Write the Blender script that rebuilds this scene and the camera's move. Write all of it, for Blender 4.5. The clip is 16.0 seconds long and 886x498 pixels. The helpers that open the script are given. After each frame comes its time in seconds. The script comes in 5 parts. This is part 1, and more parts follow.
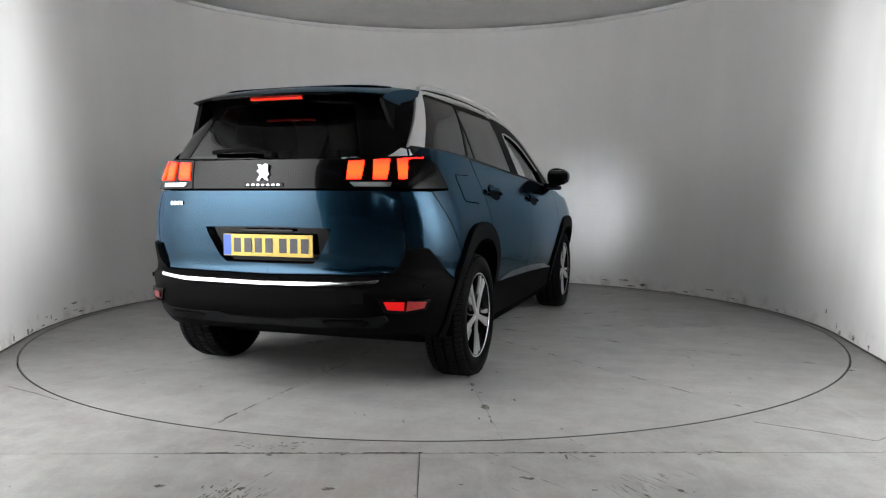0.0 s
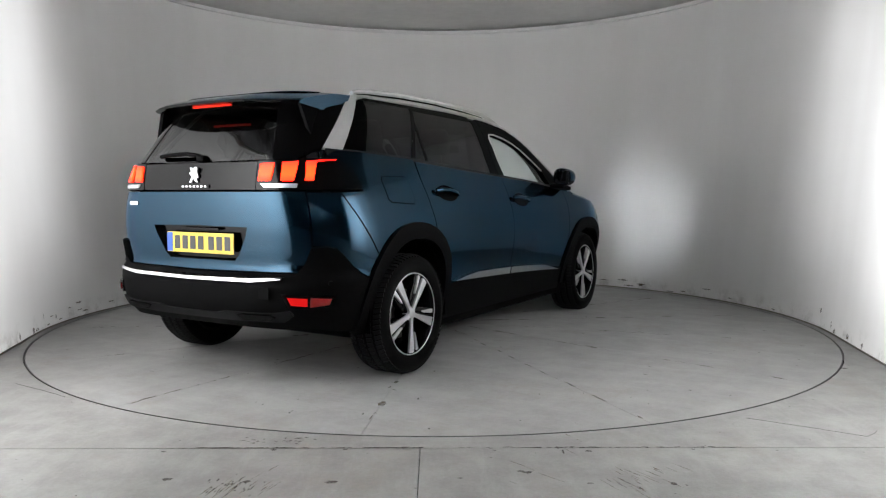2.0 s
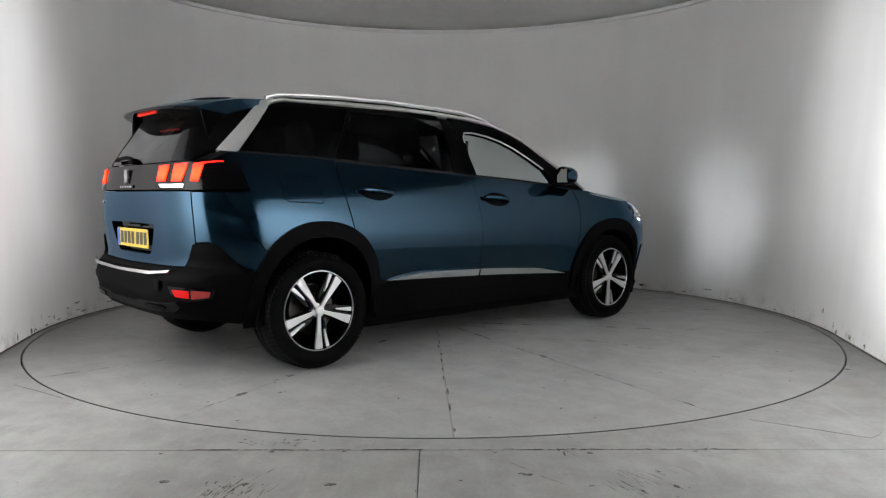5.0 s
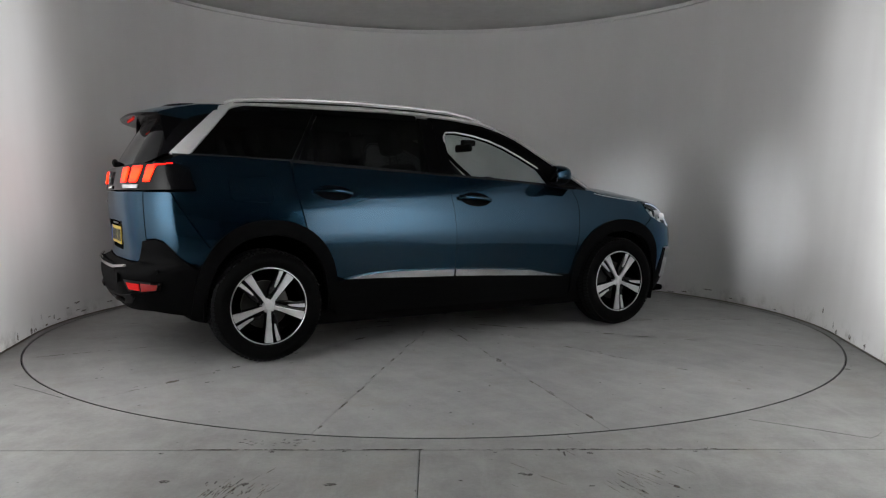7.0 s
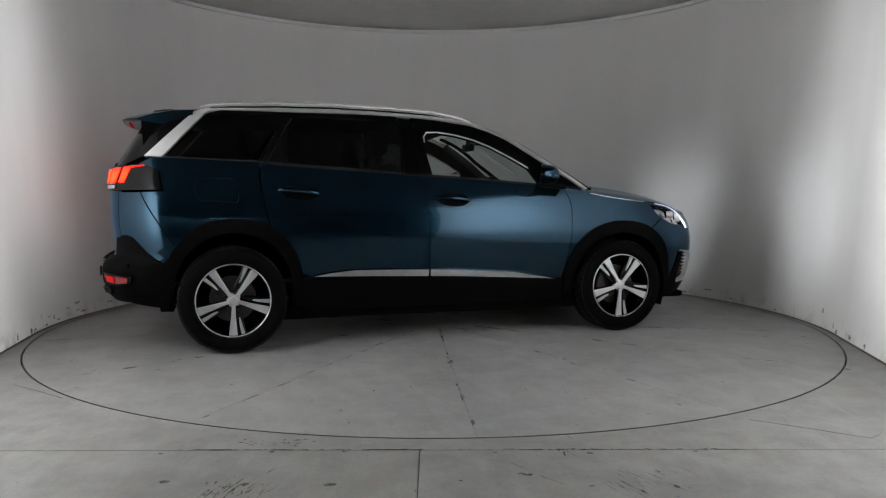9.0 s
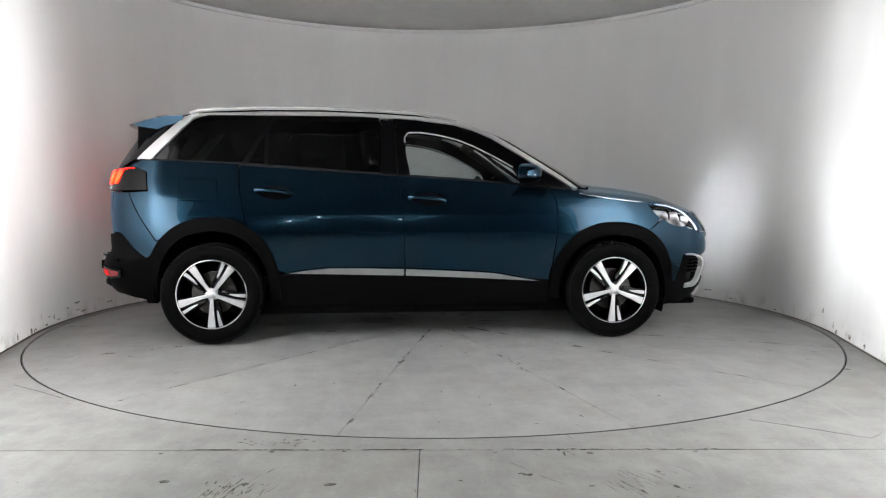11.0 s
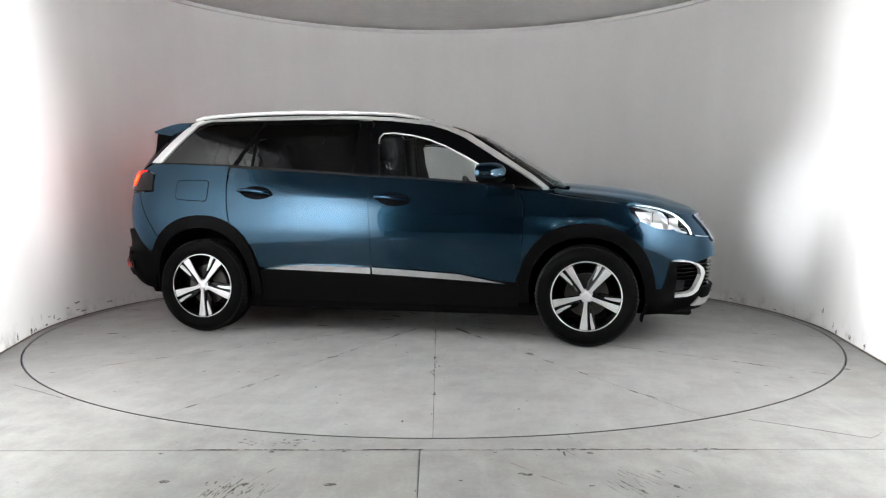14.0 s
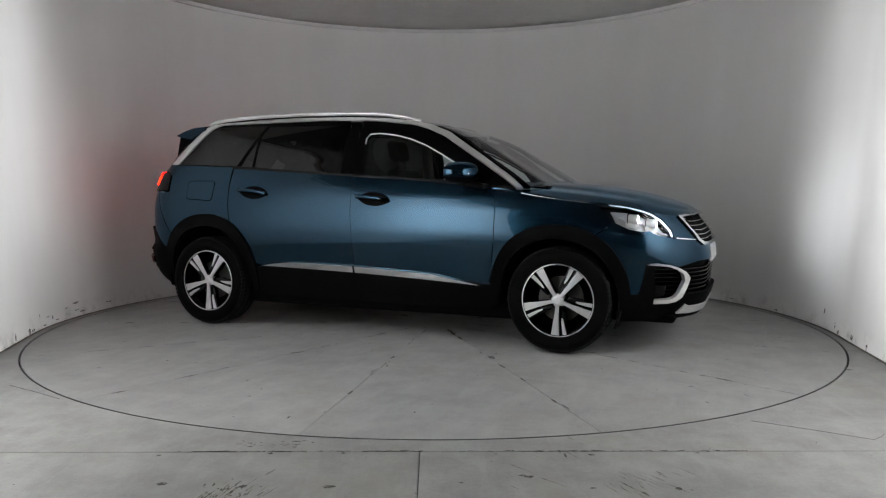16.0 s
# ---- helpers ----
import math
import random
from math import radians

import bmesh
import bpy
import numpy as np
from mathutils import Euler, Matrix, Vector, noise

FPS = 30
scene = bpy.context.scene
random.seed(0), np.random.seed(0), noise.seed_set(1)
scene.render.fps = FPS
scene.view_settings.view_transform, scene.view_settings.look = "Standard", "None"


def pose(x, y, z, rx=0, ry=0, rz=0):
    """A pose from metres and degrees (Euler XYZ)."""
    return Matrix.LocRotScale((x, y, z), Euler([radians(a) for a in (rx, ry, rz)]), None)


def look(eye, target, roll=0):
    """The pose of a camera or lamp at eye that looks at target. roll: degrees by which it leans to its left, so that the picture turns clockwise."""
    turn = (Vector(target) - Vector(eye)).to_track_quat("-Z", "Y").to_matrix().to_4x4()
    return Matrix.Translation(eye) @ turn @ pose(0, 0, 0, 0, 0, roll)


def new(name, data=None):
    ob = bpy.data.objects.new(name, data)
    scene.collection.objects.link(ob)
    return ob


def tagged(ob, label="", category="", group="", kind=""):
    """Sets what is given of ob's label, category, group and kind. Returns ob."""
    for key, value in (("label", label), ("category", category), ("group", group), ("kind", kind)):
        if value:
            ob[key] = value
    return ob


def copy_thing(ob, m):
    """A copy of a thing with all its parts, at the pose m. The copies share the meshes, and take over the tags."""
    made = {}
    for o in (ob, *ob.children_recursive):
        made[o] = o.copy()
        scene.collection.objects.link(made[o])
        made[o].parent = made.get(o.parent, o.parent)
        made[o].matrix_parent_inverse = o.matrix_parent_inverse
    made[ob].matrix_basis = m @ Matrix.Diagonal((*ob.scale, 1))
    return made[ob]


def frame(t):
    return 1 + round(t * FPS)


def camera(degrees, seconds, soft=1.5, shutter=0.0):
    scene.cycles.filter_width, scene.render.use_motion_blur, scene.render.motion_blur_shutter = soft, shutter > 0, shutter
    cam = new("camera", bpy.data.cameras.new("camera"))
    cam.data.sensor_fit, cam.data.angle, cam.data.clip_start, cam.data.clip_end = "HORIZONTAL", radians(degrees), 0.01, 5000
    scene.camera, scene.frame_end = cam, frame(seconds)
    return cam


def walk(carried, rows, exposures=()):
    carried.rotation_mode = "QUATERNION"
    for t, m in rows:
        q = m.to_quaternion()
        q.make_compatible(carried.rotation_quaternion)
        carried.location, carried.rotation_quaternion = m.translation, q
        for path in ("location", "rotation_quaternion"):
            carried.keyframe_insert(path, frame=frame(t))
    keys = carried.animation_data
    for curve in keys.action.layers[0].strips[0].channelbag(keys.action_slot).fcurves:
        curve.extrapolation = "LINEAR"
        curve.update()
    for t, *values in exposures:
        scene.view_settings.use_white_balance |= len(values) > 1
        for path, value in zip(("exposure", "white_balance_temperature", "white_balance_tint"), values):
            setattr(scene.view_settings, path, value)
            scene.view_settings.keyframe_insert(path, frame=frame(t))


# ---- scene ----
# ---- camera and its path ----
cam = camera(61.02, 16.0, soft=1.2)

def eye_pose(back):
    """The camera on its stand in front of the turntable; back: metres by which it draws away."""
    return pose(0.0, -6.098 - back, 1.036 + back * 0.07, 90 - 4.14, 0, -0.54) @ pose(0, 0, 0, 0, 0, 0.09)

STAND = [(0, -0.047), (0.5, 0.08), (1, 0), (1.5, 0), (2, 0.03), (2.5, 0), (3, -0.018), (3.5, 0.09), (4, 0), (4.5, 0), (12.5, 0),
         (13, 0.03), (13.5, -0.018), (14, 0), (14.5, 0), (15, 0.03), (15.5, 0), (16, -0.024)]
walk(cam, [(t, eye_pose(b)) for t, b in STAND],
     exposures=[(0, 0.04), (4.2, 0.03), (6.3, -0.68), (9.2, -0.68), (11.3, 0.39), (13.0, 0.67), (14.5, 0.38), (15.2, 0.02), (16, -0.48)])

# ---- light ----
world = bpy.data.worlds.new("world")
scene.world = world
world.use_nodes = True
world.node_tree.nodes["Background"].inputs[0].default_value = (0.5, 0.55, 0.6, 1)
world.node_tree.nodes["Background"].inputs[1].default_value = 0.02

def backlight(x, y, towards, watts, wide):
    """A tall lamp behind the stretched wall, shining through it."""
    lamp = bpy.data.lights.new("wall_backlight", 'AREA')
    lamp.shape, lamp.size, lamp.size_y, lamp.energy = 'RECTANGLE', wide, 2.3, watts
    lamp.color = (0.97, 0.985, 1.0)
    ob = new("wall_backlight", lamp)
    ob.matrix_world = look((x, y, 1.68), (x + towards[0], y + towards[1], 1.68))

for side in (1, -1):
    share = 0.86 if side > 0 else 1.12
    backlight(side * 3.34, -1.94, (-side * 0.978, 0.208), 108 * share, 1.1)
    backlight(side * 3.02, -3.44, (-side * 0.978, 0.208), 740 * share, 1.5)
    backlight(side * 3.66, -0.40, (-side * 0.99, 0.10), 28 * share, 0.9)

LAMPS = [(-0.62, -7.0, 2.15), (0.28, -7.3, 2.40), (0.62, -7.0, 1.85), (1.0, -7.3, 2.25), (-1.0, -7.2, 1.75)]
for at in LAMPS:
    lamp = bpy.data.lights.new("hall_spot", 'SPOT')
    lamp.energy, lamp.spot_size, lamp.spot_blend, lamp.shadow_soft_size = 4.5, radians(100), 0.6, 0.03
    lamp.color = (1.0, 0.985, 0.96)
    new("hall_spot", lamp).matrix_world = look(at, (0, 0.5, 1.0))

# ---- materials ----
def nodes_of(name):
    m = bpy.data.materials.new(name)
    m.use_nodes = True
    nt = m.node_tree
    return m, nt, nt.nodes["Principled BSDF"]

def noise_tex(nt, scale, detail=6, rough=0.6, stretch=None):
    co = nt.nodes.new("ShaderNodeTexCoord")
    n = nt.nodes.new("ShaderNodeTexNoise")
    n.inputs["Scale"].default_value, n.inputs["Detail"].default_value, n.inputs["Roughness"].default_value = scale, detail, rough
    if stretch:
        mp = nt.nodes.new("ShaderNodeMapping")
        mp.inputs["Scale"].default_value = stretch
        nt.links.new(co.outputs["Object"], mp.inputs[0])
        nt.links.new(mp.outputs[0], n.inputs["Vector"])
    else:
        nt.links.new(co.outputs["Object"], n.inputs["Vector"])
    return n.outputs["Fac"]

def ramp(nt, fac, stops):
    r = nt.nodes.new("ShaderNodeValToRGB")
    r.color_ramp.elements[0].position, r.color_ramp.elements[0].color = stops[0][0], (*stops[0][1], 1)
    r.color_ramp.elements[1].position, r.color_ramp.elements[1].color = stops[-1][0], (*stops[-1][1], 1)
    for p, c in stops[1:-1]:
        e = r.color_ramp.elements.new(p)
        e.color = (*c, 1)
    nt.links.new(fac, r.inputs[0])
    return r.outputs[0]

def mixed(nt, fac, a, b, mode='MIX'):
    m = nt.nodes.new("ShaderNodeMix")
    m.data_type, m.blend_type = 'RGBA', mode
    for s, v in ((m.inputs[0], fac), (m.inputs[6], a), (m.inputs[7], b)):
        if isinstance(v, (int, float)):
            s.default_value = v
        elif isinstance(v, tuple):
            s.default_value = (*v, 1)
        else:
            nt.links.new(v, s)
    return m.outputs[2]

def bump(nt, b, fac, strength, dist=0.01):
    n = nt.nodes.new("ShaderNodeBump")
    n.inputs["Strength"].default_value, n.inputs["Distance"].default_value = strength, dist
    nt.links.new(fac, n.inputs["Height"])
    nt.links.new(n.outputs[0], b.inputs["Normal"])

def plain(name, col, rough=0.5, metal=0.0, grain=0.0, grain_scale=200, vary=0.15, coat=0.0, spec=0.5):
    m, nt, b = nodes_of(name)
    f = noise_tex(nt, 7)
    lo, hi = tuple(c * (1 - vary) for c in col), tuple(min(1, c * (1 + vary)) for c in col)
    nt.links.new(ramp(nt, f, [(0.3, lo), (0.7, hi)]), b.inputs["Base Color"])
    b.inputs["Roughness"].default_value, b.inputs["Metallic"].default_value = rough, metal
    b.inputs["Coat Weight"].default_value, b.inputs["Coat Roughness"].default_value = coat, 0.03
    b.inputs["Specular IOR Level"].default_value = spec
    if grain:
        bump(nt, b, noise_tex(nt, grain_scale, 2), grain, 0.002)
    return m

def glowing(name, col, strength, base=None):
    m, nt, b = nodes_of(name)
    b.inputs["Base Color"].default_value = (*(base or col), 1)
    b.inputs["Emission Color"].default_value = (*col, 1)
    b.inputs["Emission Strength"].default_value = strength
    b.inputs["Roughness"].default_value = 0.25
    b.inputs["Specular IOR Level"].default_value = 0.12
    return m

def pane_glass(name, tint, rough=0.0):
    m, nt, b = nodes_of(name)
    nt.nodes.remove(b)
    out = nt.nodes["Material Output"]
    tr, gl, lw, mx = (nt.nodes.new("ShaderNode" + k) for k in ("BsdfTransparent", "BsdfGlossy", "LayerWeight", "MixShader"))
    tr.inputs[0].default_value = (*tint, 1)
    gl.inputs["Color"].default_value = (1, 1, 1, 1)
    gl.inputs["Roughness"].default_value = rough
    lw.inputs["Blend"].default_value = 0.5
    power, scale = nt.nodes.new("ShaderNodeMath"), nt.nodes.new("ShaderNodeMath")
    power.operation, power.inputs[1].default_value = 'POWER', 5.0
    scale.operation, scale.inputs[1].default_value, scale.inputs[2].default_value = 'MULTIPLY_ADD', 0.9, 0.04
    nt.links.new(lw.outputs["Facing"], power.inputs[0])
    nt.links.new(power.outputs[0], scale.inputs[0])
    nt.links.new(scale.outputs[0], mx.inputs[0])
    nt.links.new(tr.outputs[0], mx.inputs[1])
    nt.links.new(gl.outputs[0], mx.inputs[2])
    nt.links.new(mx.outputs[0], out.inputs[0])
    return m

def smudge(name, col, cover, scale):
    """Dirt that thins out towards ragged edges."""
    m, nt, b = nodes_of(name)
    out = nt.nodes["Material Output"]
    b.inputs["Base Color"].default_value = (*col, 1)
    b.inputs["Roughness"].default_value = 0.7
    tr, mx = nt.nodes.new("ShaderNodeBsdfTransparent"), nt.nodes.new("ShaderNodeMixShader")
    nt.links.new(ramp(nt, noise_tex(nt, scale, 6, 0.7), [(0.34, (0, 0, 0)), (0.54, (cover, cover, cover))]), mx.inputs[0])
    nt.links.new(tr.outputs[0], mx.inputs[1])
    nt.links.new(b.outputs[0], mx.inputs[2])
    nt.links.new(mx.outputs[0], out.inputs[0])
    return m

def car_paint():
    m, nt, b = nodes_of("blue_metallic_paint")
    flake = noise_tex(nt, 900, 2)
    nt.links.new(ramp(nt, flake, [(0.3, (0.0064, 0.0246, 0.0425)), (0.75, (0.0092, 0.0330, 0.0565))]), b.inputs["Base Color"])
    b.inputs["Metallic"].default_value, b.inputs["Roughness"].default_value = 0.88, 0.15
    b.inputs["Coat Weight"].default_value, b.inputs["Coat Roughness"].default_value, b.inputs["Coat IOR"].default_value = 0.33, 0.02, 1.5
    b.inputs["Specular Tint"].default_value = (0.35, 0.60, 0.85, 1)
    return m

def concrete(name, lo, hi, stain=(0.27, 0.25, 0.215)):
    m, nt, b = nodes_of(name)
    big = noise_tex(nt, 0.8, 8, 0.6)
    mid = noise_tex(nt, 4.5, 8, 0.68)
    fine = noise_tex(nt, 60, 8, 0.75)
    brush = noise_tex(nt, 3.0, 8, 0.7, (2.4, 0.5, 1))
    col = ramp(nt, big, [(0.38, lo), (0.5, tuple((a + c) / 2 for a, c in zip(lo, hi))), (0.62, hi)])
    col = mixed(nt, 0.55, col, ramp(nt, mid, [(0.38, lo), (0.62, hi)]))
    col = mixed(nt, 0.22, col, ramp(nt, fine, [(0.36, lo), (0.64, hi)]))
    col = mixed(nt, ramp(nt, brush, [(0.50, (0, 0, 0)), (0.66, (0.40, 0.40, 0.40))]), col, tuple(min(1, c * 1.06) for c in hi))
    dirt = ramp(nt, noise_tex(nt, 1.7, 9, 0.75), [(0.53, (0, 0, 0)), (0.66, (0.5, 0.5, 0.5))])
    col = mixed(nt, dirt, col, stain)
    oi = nt.nodes.new("ShaderNodeObjectInfo")
    tone = ramp(nt, oi.outputs["Random"], [(0.0, (0.93, 0.93, 0.93)), (1.0, (1.0, 1.0, 1.0))])
    col = mixed(nt, 1.0, col, tone, 'MULTIPLY')
    nt.links.new(col, b.inputs["Base Color"])
    nt.links.new(ramp(nt, big, [(0.3, (0.40, 0.40, 0.40)), (0.7, (0.62, 0.62, 0.62))]), b.inputs["Roughness"])
    b.inputs["Specular IOR Level"].default_value = 0.32
    bump(nt, b, fine, 0.18, 0.004)
    return m

def wall_fabric():
    m, nt, b = nodes_of("stretched_white_wall")
    nt.nodes.remove(b)
    out = nt.nodes["Material Output"]
    big = noise_tex(nt, 0.8, 5, 0.6, (1, 1, 0.35))
    seams = noise_tex(nt, 3.5, 3, 0.5, (1, 1, 0.02))
    col = ramp(nt, big, [(0.3, (0.87, 0.862, 0.852)), (0.7, (0.93, 0.924, 0.916))])
    col = mixed(nt, 0.12, col, ramp(nt, seams, [(0.35, (0.74, 0.73, 0.72)), (0.65, (0.90, 0.90, 0.90))]))
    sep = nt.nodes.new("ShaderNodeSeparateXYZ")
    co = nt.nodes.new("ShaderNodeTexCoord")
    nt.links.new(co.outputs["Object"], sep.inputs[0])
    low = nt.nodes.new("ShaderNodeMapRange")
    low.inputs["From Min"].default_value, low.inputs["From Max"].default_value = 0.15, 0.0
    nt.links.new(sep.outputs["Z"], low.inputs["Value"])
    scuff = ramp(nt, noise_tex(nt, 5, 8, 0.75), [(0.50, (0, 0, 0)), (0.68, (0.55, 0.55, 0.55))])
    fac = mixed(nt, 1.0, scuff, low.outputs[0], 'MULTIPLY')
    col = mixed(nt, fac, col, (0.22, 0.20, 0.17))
    df, tl, mx = (nt.nodes.new("ShaderNode" + k) for k in ("BsdfDiffuse", "BsdfTranslucent", "MixShader"))
    nt.links.new(col, df.inputs[0])
    nt.links.new(col, tl.inputs[0])
    mx.inputs[0].default_value = 0.2
    nt.links.new(df.outputs[0], mx.inputs[1])
    nt.links.new(tl.outputs[0], mx.inputs[2])
    nt.links.new(mx.outputs[0], out.inputs[0])
    return m

PAINT = car_paint()
CLADDING = plain("black_grained_plastic", (0.0024, 0.0024, 0.0026), 0.55, grain=0.25, grain_scale=420, spec=0.025)
GLOSS_BLACK = plain("gloss_black", (0.0015, 0.0015, 0.0017), 0.10, coat=0.2, vary=0.05, spec=0.05)
PILLAR_BLACK = plain("satin_black_trim", (0.0016, 0.0016, 0.0018), 0.4, vary=0.05, spec=0.02)
DARK = plain("dark_void", (0.0015, 0.0015, 0.0015), 0.9, spec=0.05)
SATIN = plain("satin_aluminium", (0.66, 0.655, 0.645), 0.34, 0.6, vary=0.05)
CHROME = plain("chrome", (0.66, 0.66, 0.66), 0.12, 1.0, vary=0.03)
MACHINED = plain("machined_alloy", (0.60, 0.60, 0.61), 0.32, 0.7, grain=0.08, grain_scale=600, vary=0.05)
WHEEL_BLACK = plain("black_wheel_paint", (0.004, 0.004, 0.0045), 0.25, coat=0.2, spec=0.2)
RUBBER = plain("tyre_rubber", (0.0028, 0.0028, 0.0028), 0.65, grain=0.3, grain_scale=150, spec=0.03)
SILL_RUBBER = plain("window_rubber", (0.005, 0.005, 0.005), 0.6, spec=0.15)
FABRIC_DARK = plain("dark_seat_cloth", (0.007, 0.007, 0.0075), 0.9, grain=0.5, grain_scale=300, spec=0.1)
TRIM_DARK = plain("dark_cabin_plastic", (0.010, 0.010, 0.011), 0.6, spec=0.2)
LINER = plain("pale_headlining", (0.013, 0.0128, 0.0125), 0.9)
PLATE_YELLOW = plain("yellow_plate", (0.62, 0.44, 0.045), 0.35, vary=0.04)
PLATE_INK = plain("plate_ink", (0.015, 0.015, 0.02), 0.4)
PLATE_BLUE = plain("plate_blue", (0.02, 0.08, 0.42), 0.4)
WHITE_CAR = plain("white_lens", (0.75, 0.75, 0.75), 0.25)
RED_GLOW = glowing("red_tail_light", (1.0, 0.024, 0.010), 11)
def lamp_gradient():
    """Light claws glow more orange low down, near their source."""
    nt = RED_GLOW.node_tree
    co, sep, span = nt.nodes.new("ShaderNodeTexCoord"), nt.nodes.new("ShaderNodeSeparateXYZ"), nt.nodes.new("ShaderNodeMapRange")
    span.inputs["From Min"].default_value, span.inputs["From Max"].default_value = 1.10, 1.21
    nt.links.new(co.outputs["Object"], sep.inputs[0])
    nt.links.new(sep.outputs["Z"], span.inputs["Value"])
    nt.links.new(ramp(nt, span.outputs[0], [(0.0, (0.8, 0.007, 0.003)), (0.35, (1.0, 0.019, 0.003)), (0.7, (0.9, 0.015, 0.003)), (1.0, (0.6, 0.004, 0.003))]), nt.nodes["Principled BSDF"].inputs["Emission Color"])
lamp_gradient()
RED_DIM = plain("red_reflector", (0.22, 0.010, 0.010), 0.2, coat=0.3, vary=0.05)
FOG_GLOW = glowing("red_fog_light", (1.0, 0.010, 0.010), 0.5, (0.2, 0.006, 0.006))
# lighter copy of the tyre rubber: light on the tread, put into its colour
TREAD = plain("lit_tread_rubber", (0.0075, 0.0075, 0.008), 0.8, grain=0.3, grain_scale=150, spec=0.1)
BRAKE_GLOW = glowing("red_brake_strip", (1.0, 0.03, 0.015), 0.15)
DRL_GLOW = glowing("white_running_light", (0.80, 0.88, 1.0), 0.75)
BEAM_GLOW = glowing("headlamp_source", (0.90, 0.95, 1.0), 2600)
CLEAR_LENS = pane_glass("clear_lamp_lens", (0.92, 0.92, 0.92))
PRIVACY = pane_glass("privacy_glass", (0.050, 0.052, 0.054))
CLEAR = pane_glass("clear_glass", (0.82, 0.86, 0.85))
MIRROR = plain("mirror_glass", (0.9, 0.9, 0.9), 0.01, 1.0, vary=0.0)
CONCRETE = concrete("polished_concrete", (0.250, 0.249, 0.242), (0.388, 0.387, 0.378))
CONCRETE_OUT = concrete("worn_concrete", (0.200, 0.198, 0.190), (0.360, 0.358, 0.346))
STAIN = smudge("oil_stain", (0.055, 0.047, 0.038), 0.9, 90)
GRIME = smudge("brown_grime", (0.17, 0.135, 0.09), 0.7, 45)
STEEL = plain("dark_steel_edge", (0.10, 0.10, 0.10), 0.5, 0.8)
WALL = wall_fabric()
RIM_WHITE = plain("white_painted_rail", (0.80, 0.80, 0.79), 0.45, vary=0.04)
CEILING = plain("grey_ceiling_paint", (0.62, 0.607, 0.594), 0.8, vary=0.06)
ROOM_DARK = plain("dark_room_paint", (0.03, 0.03, 0.032), 0.8)
STAND_BLACK = plain("black_stand", (0.02, 0.02, 0.02), 0.5)

# ---- building helpers ----
def part(name, bm, material, parent=None, label=""):
    me = bpy.data.meshes.new(name)
    bm.to_mesh(me)
    bm.free()
    me.materials.append(material)
    ob = new(name, me)
    ob.parent = parent
    return tagged(ob, label)

def smooth(ob, angle=35):
    me = ob.data
    me.polygons.foreach_set("use_smooth", [True] * len(me.polygons))
    me.set_sharp_from_angle(angle=radians(angle))
    return ob

def box_bm(sx, sy, sz, m=Matrix(), bevel=0.0, segs=2):
    bm = bmesh.new()
    bmesh.ops.create_cube(bm, size=1, matrix=Matrix.Diagonal((sx, sy, sz, 1)))
    if bevel:
        bmesh.ops.bevel(bm, geom=bm.edges[:], offset=bevel, segments=segs, affect='EDGES', profile=0.5)
    bm.transform(m)
    return bm

def tube_bm(points, r, n=10, flat=1.0):
    """A round bar along points, closed at its ends; flat squeezes it upright."""
    bm = bmesh.new()
    rings = []
    pts = [Vector(p) for p in points]
    for i, p in enumerate(pts):
        d = (pts[min(i + 1, len(pts) - 1)] - pts[max(i - 1, 0)]).normalized()
        a = d.cross(Vector((0, 0, 1)))
        a = a.normalized() if a.length > 1e-3 else Vector((1, 0, 0))
        b = a.cross(d)
        rings.append([bm.verts.new(p + (a * math.cos(k * 2 * math.pi / n) + b * flat * math.sin(k * 2 * math.pi / n)) * r) for k in range(n)])
    for p, q in zip(rings, rings[1:]):
        for k in range(n):
            bm.faces.new((p[k], p[(k + 1) % n], q[(k + 1) % n], q[k]))
    bm.faces.new(rings[0][::-1])
    bm.faces.new(rings[-1])
    bmesh.ops.recalc_face_normals(bm, faces=bm.faces[:])
    return bm

def lathe_bm(profile, n=64, closed=False):
    """Turns (radius, y) pairs round the y axis."""
    bm = bmesh.new()
    rings = [[bm.verts.new((r * math.cos(2 * math.pi * k / n), y, r * math.sin(2 * math.pi * k / n))) for k in range(n)] for r, y in profile]
    pairs = list(zip(rings, rings[1:])) + ([(rings[-1], rings[0])] if closed else [])
    for p, q in pairs:
        for k in range(n):
            bm.faces.new((p[k], p[(k + 1) % n], q[(k + 1) % n], q[k]))
    bmesh.ops.recalc_face_normals(bm, faces=bm.faces[:])
    return bm

def prism_bm(outline, y0, y1, bevel=0.0):
    """A flat outline in (x, z), thickened from y0 (outer face) to y1."""
    bm = bmesh.new()
    a = [bm.verts.new((x, y0, z)) for x, z in outline]
    b = [bm.verts.new((x, y1, z)) for x, z in outline]
    top = bm.faces.new(a)
    bm.faces.new(b[::-1])
    n = len(a)
    for k in range(n):
        bm.faces.new((a[k], b[k], b[(k + 1) % n], a[(k + 1) % n]))
    bmesh.ops.recalc_face_normals(bm, faces=bm.faces[:])
    if bevel:
        bmesh.ops.bevel(bm, geom=list(top.edges), offset=bevel, segments=2, affect='EDGES', profile=0.5)
    return bm

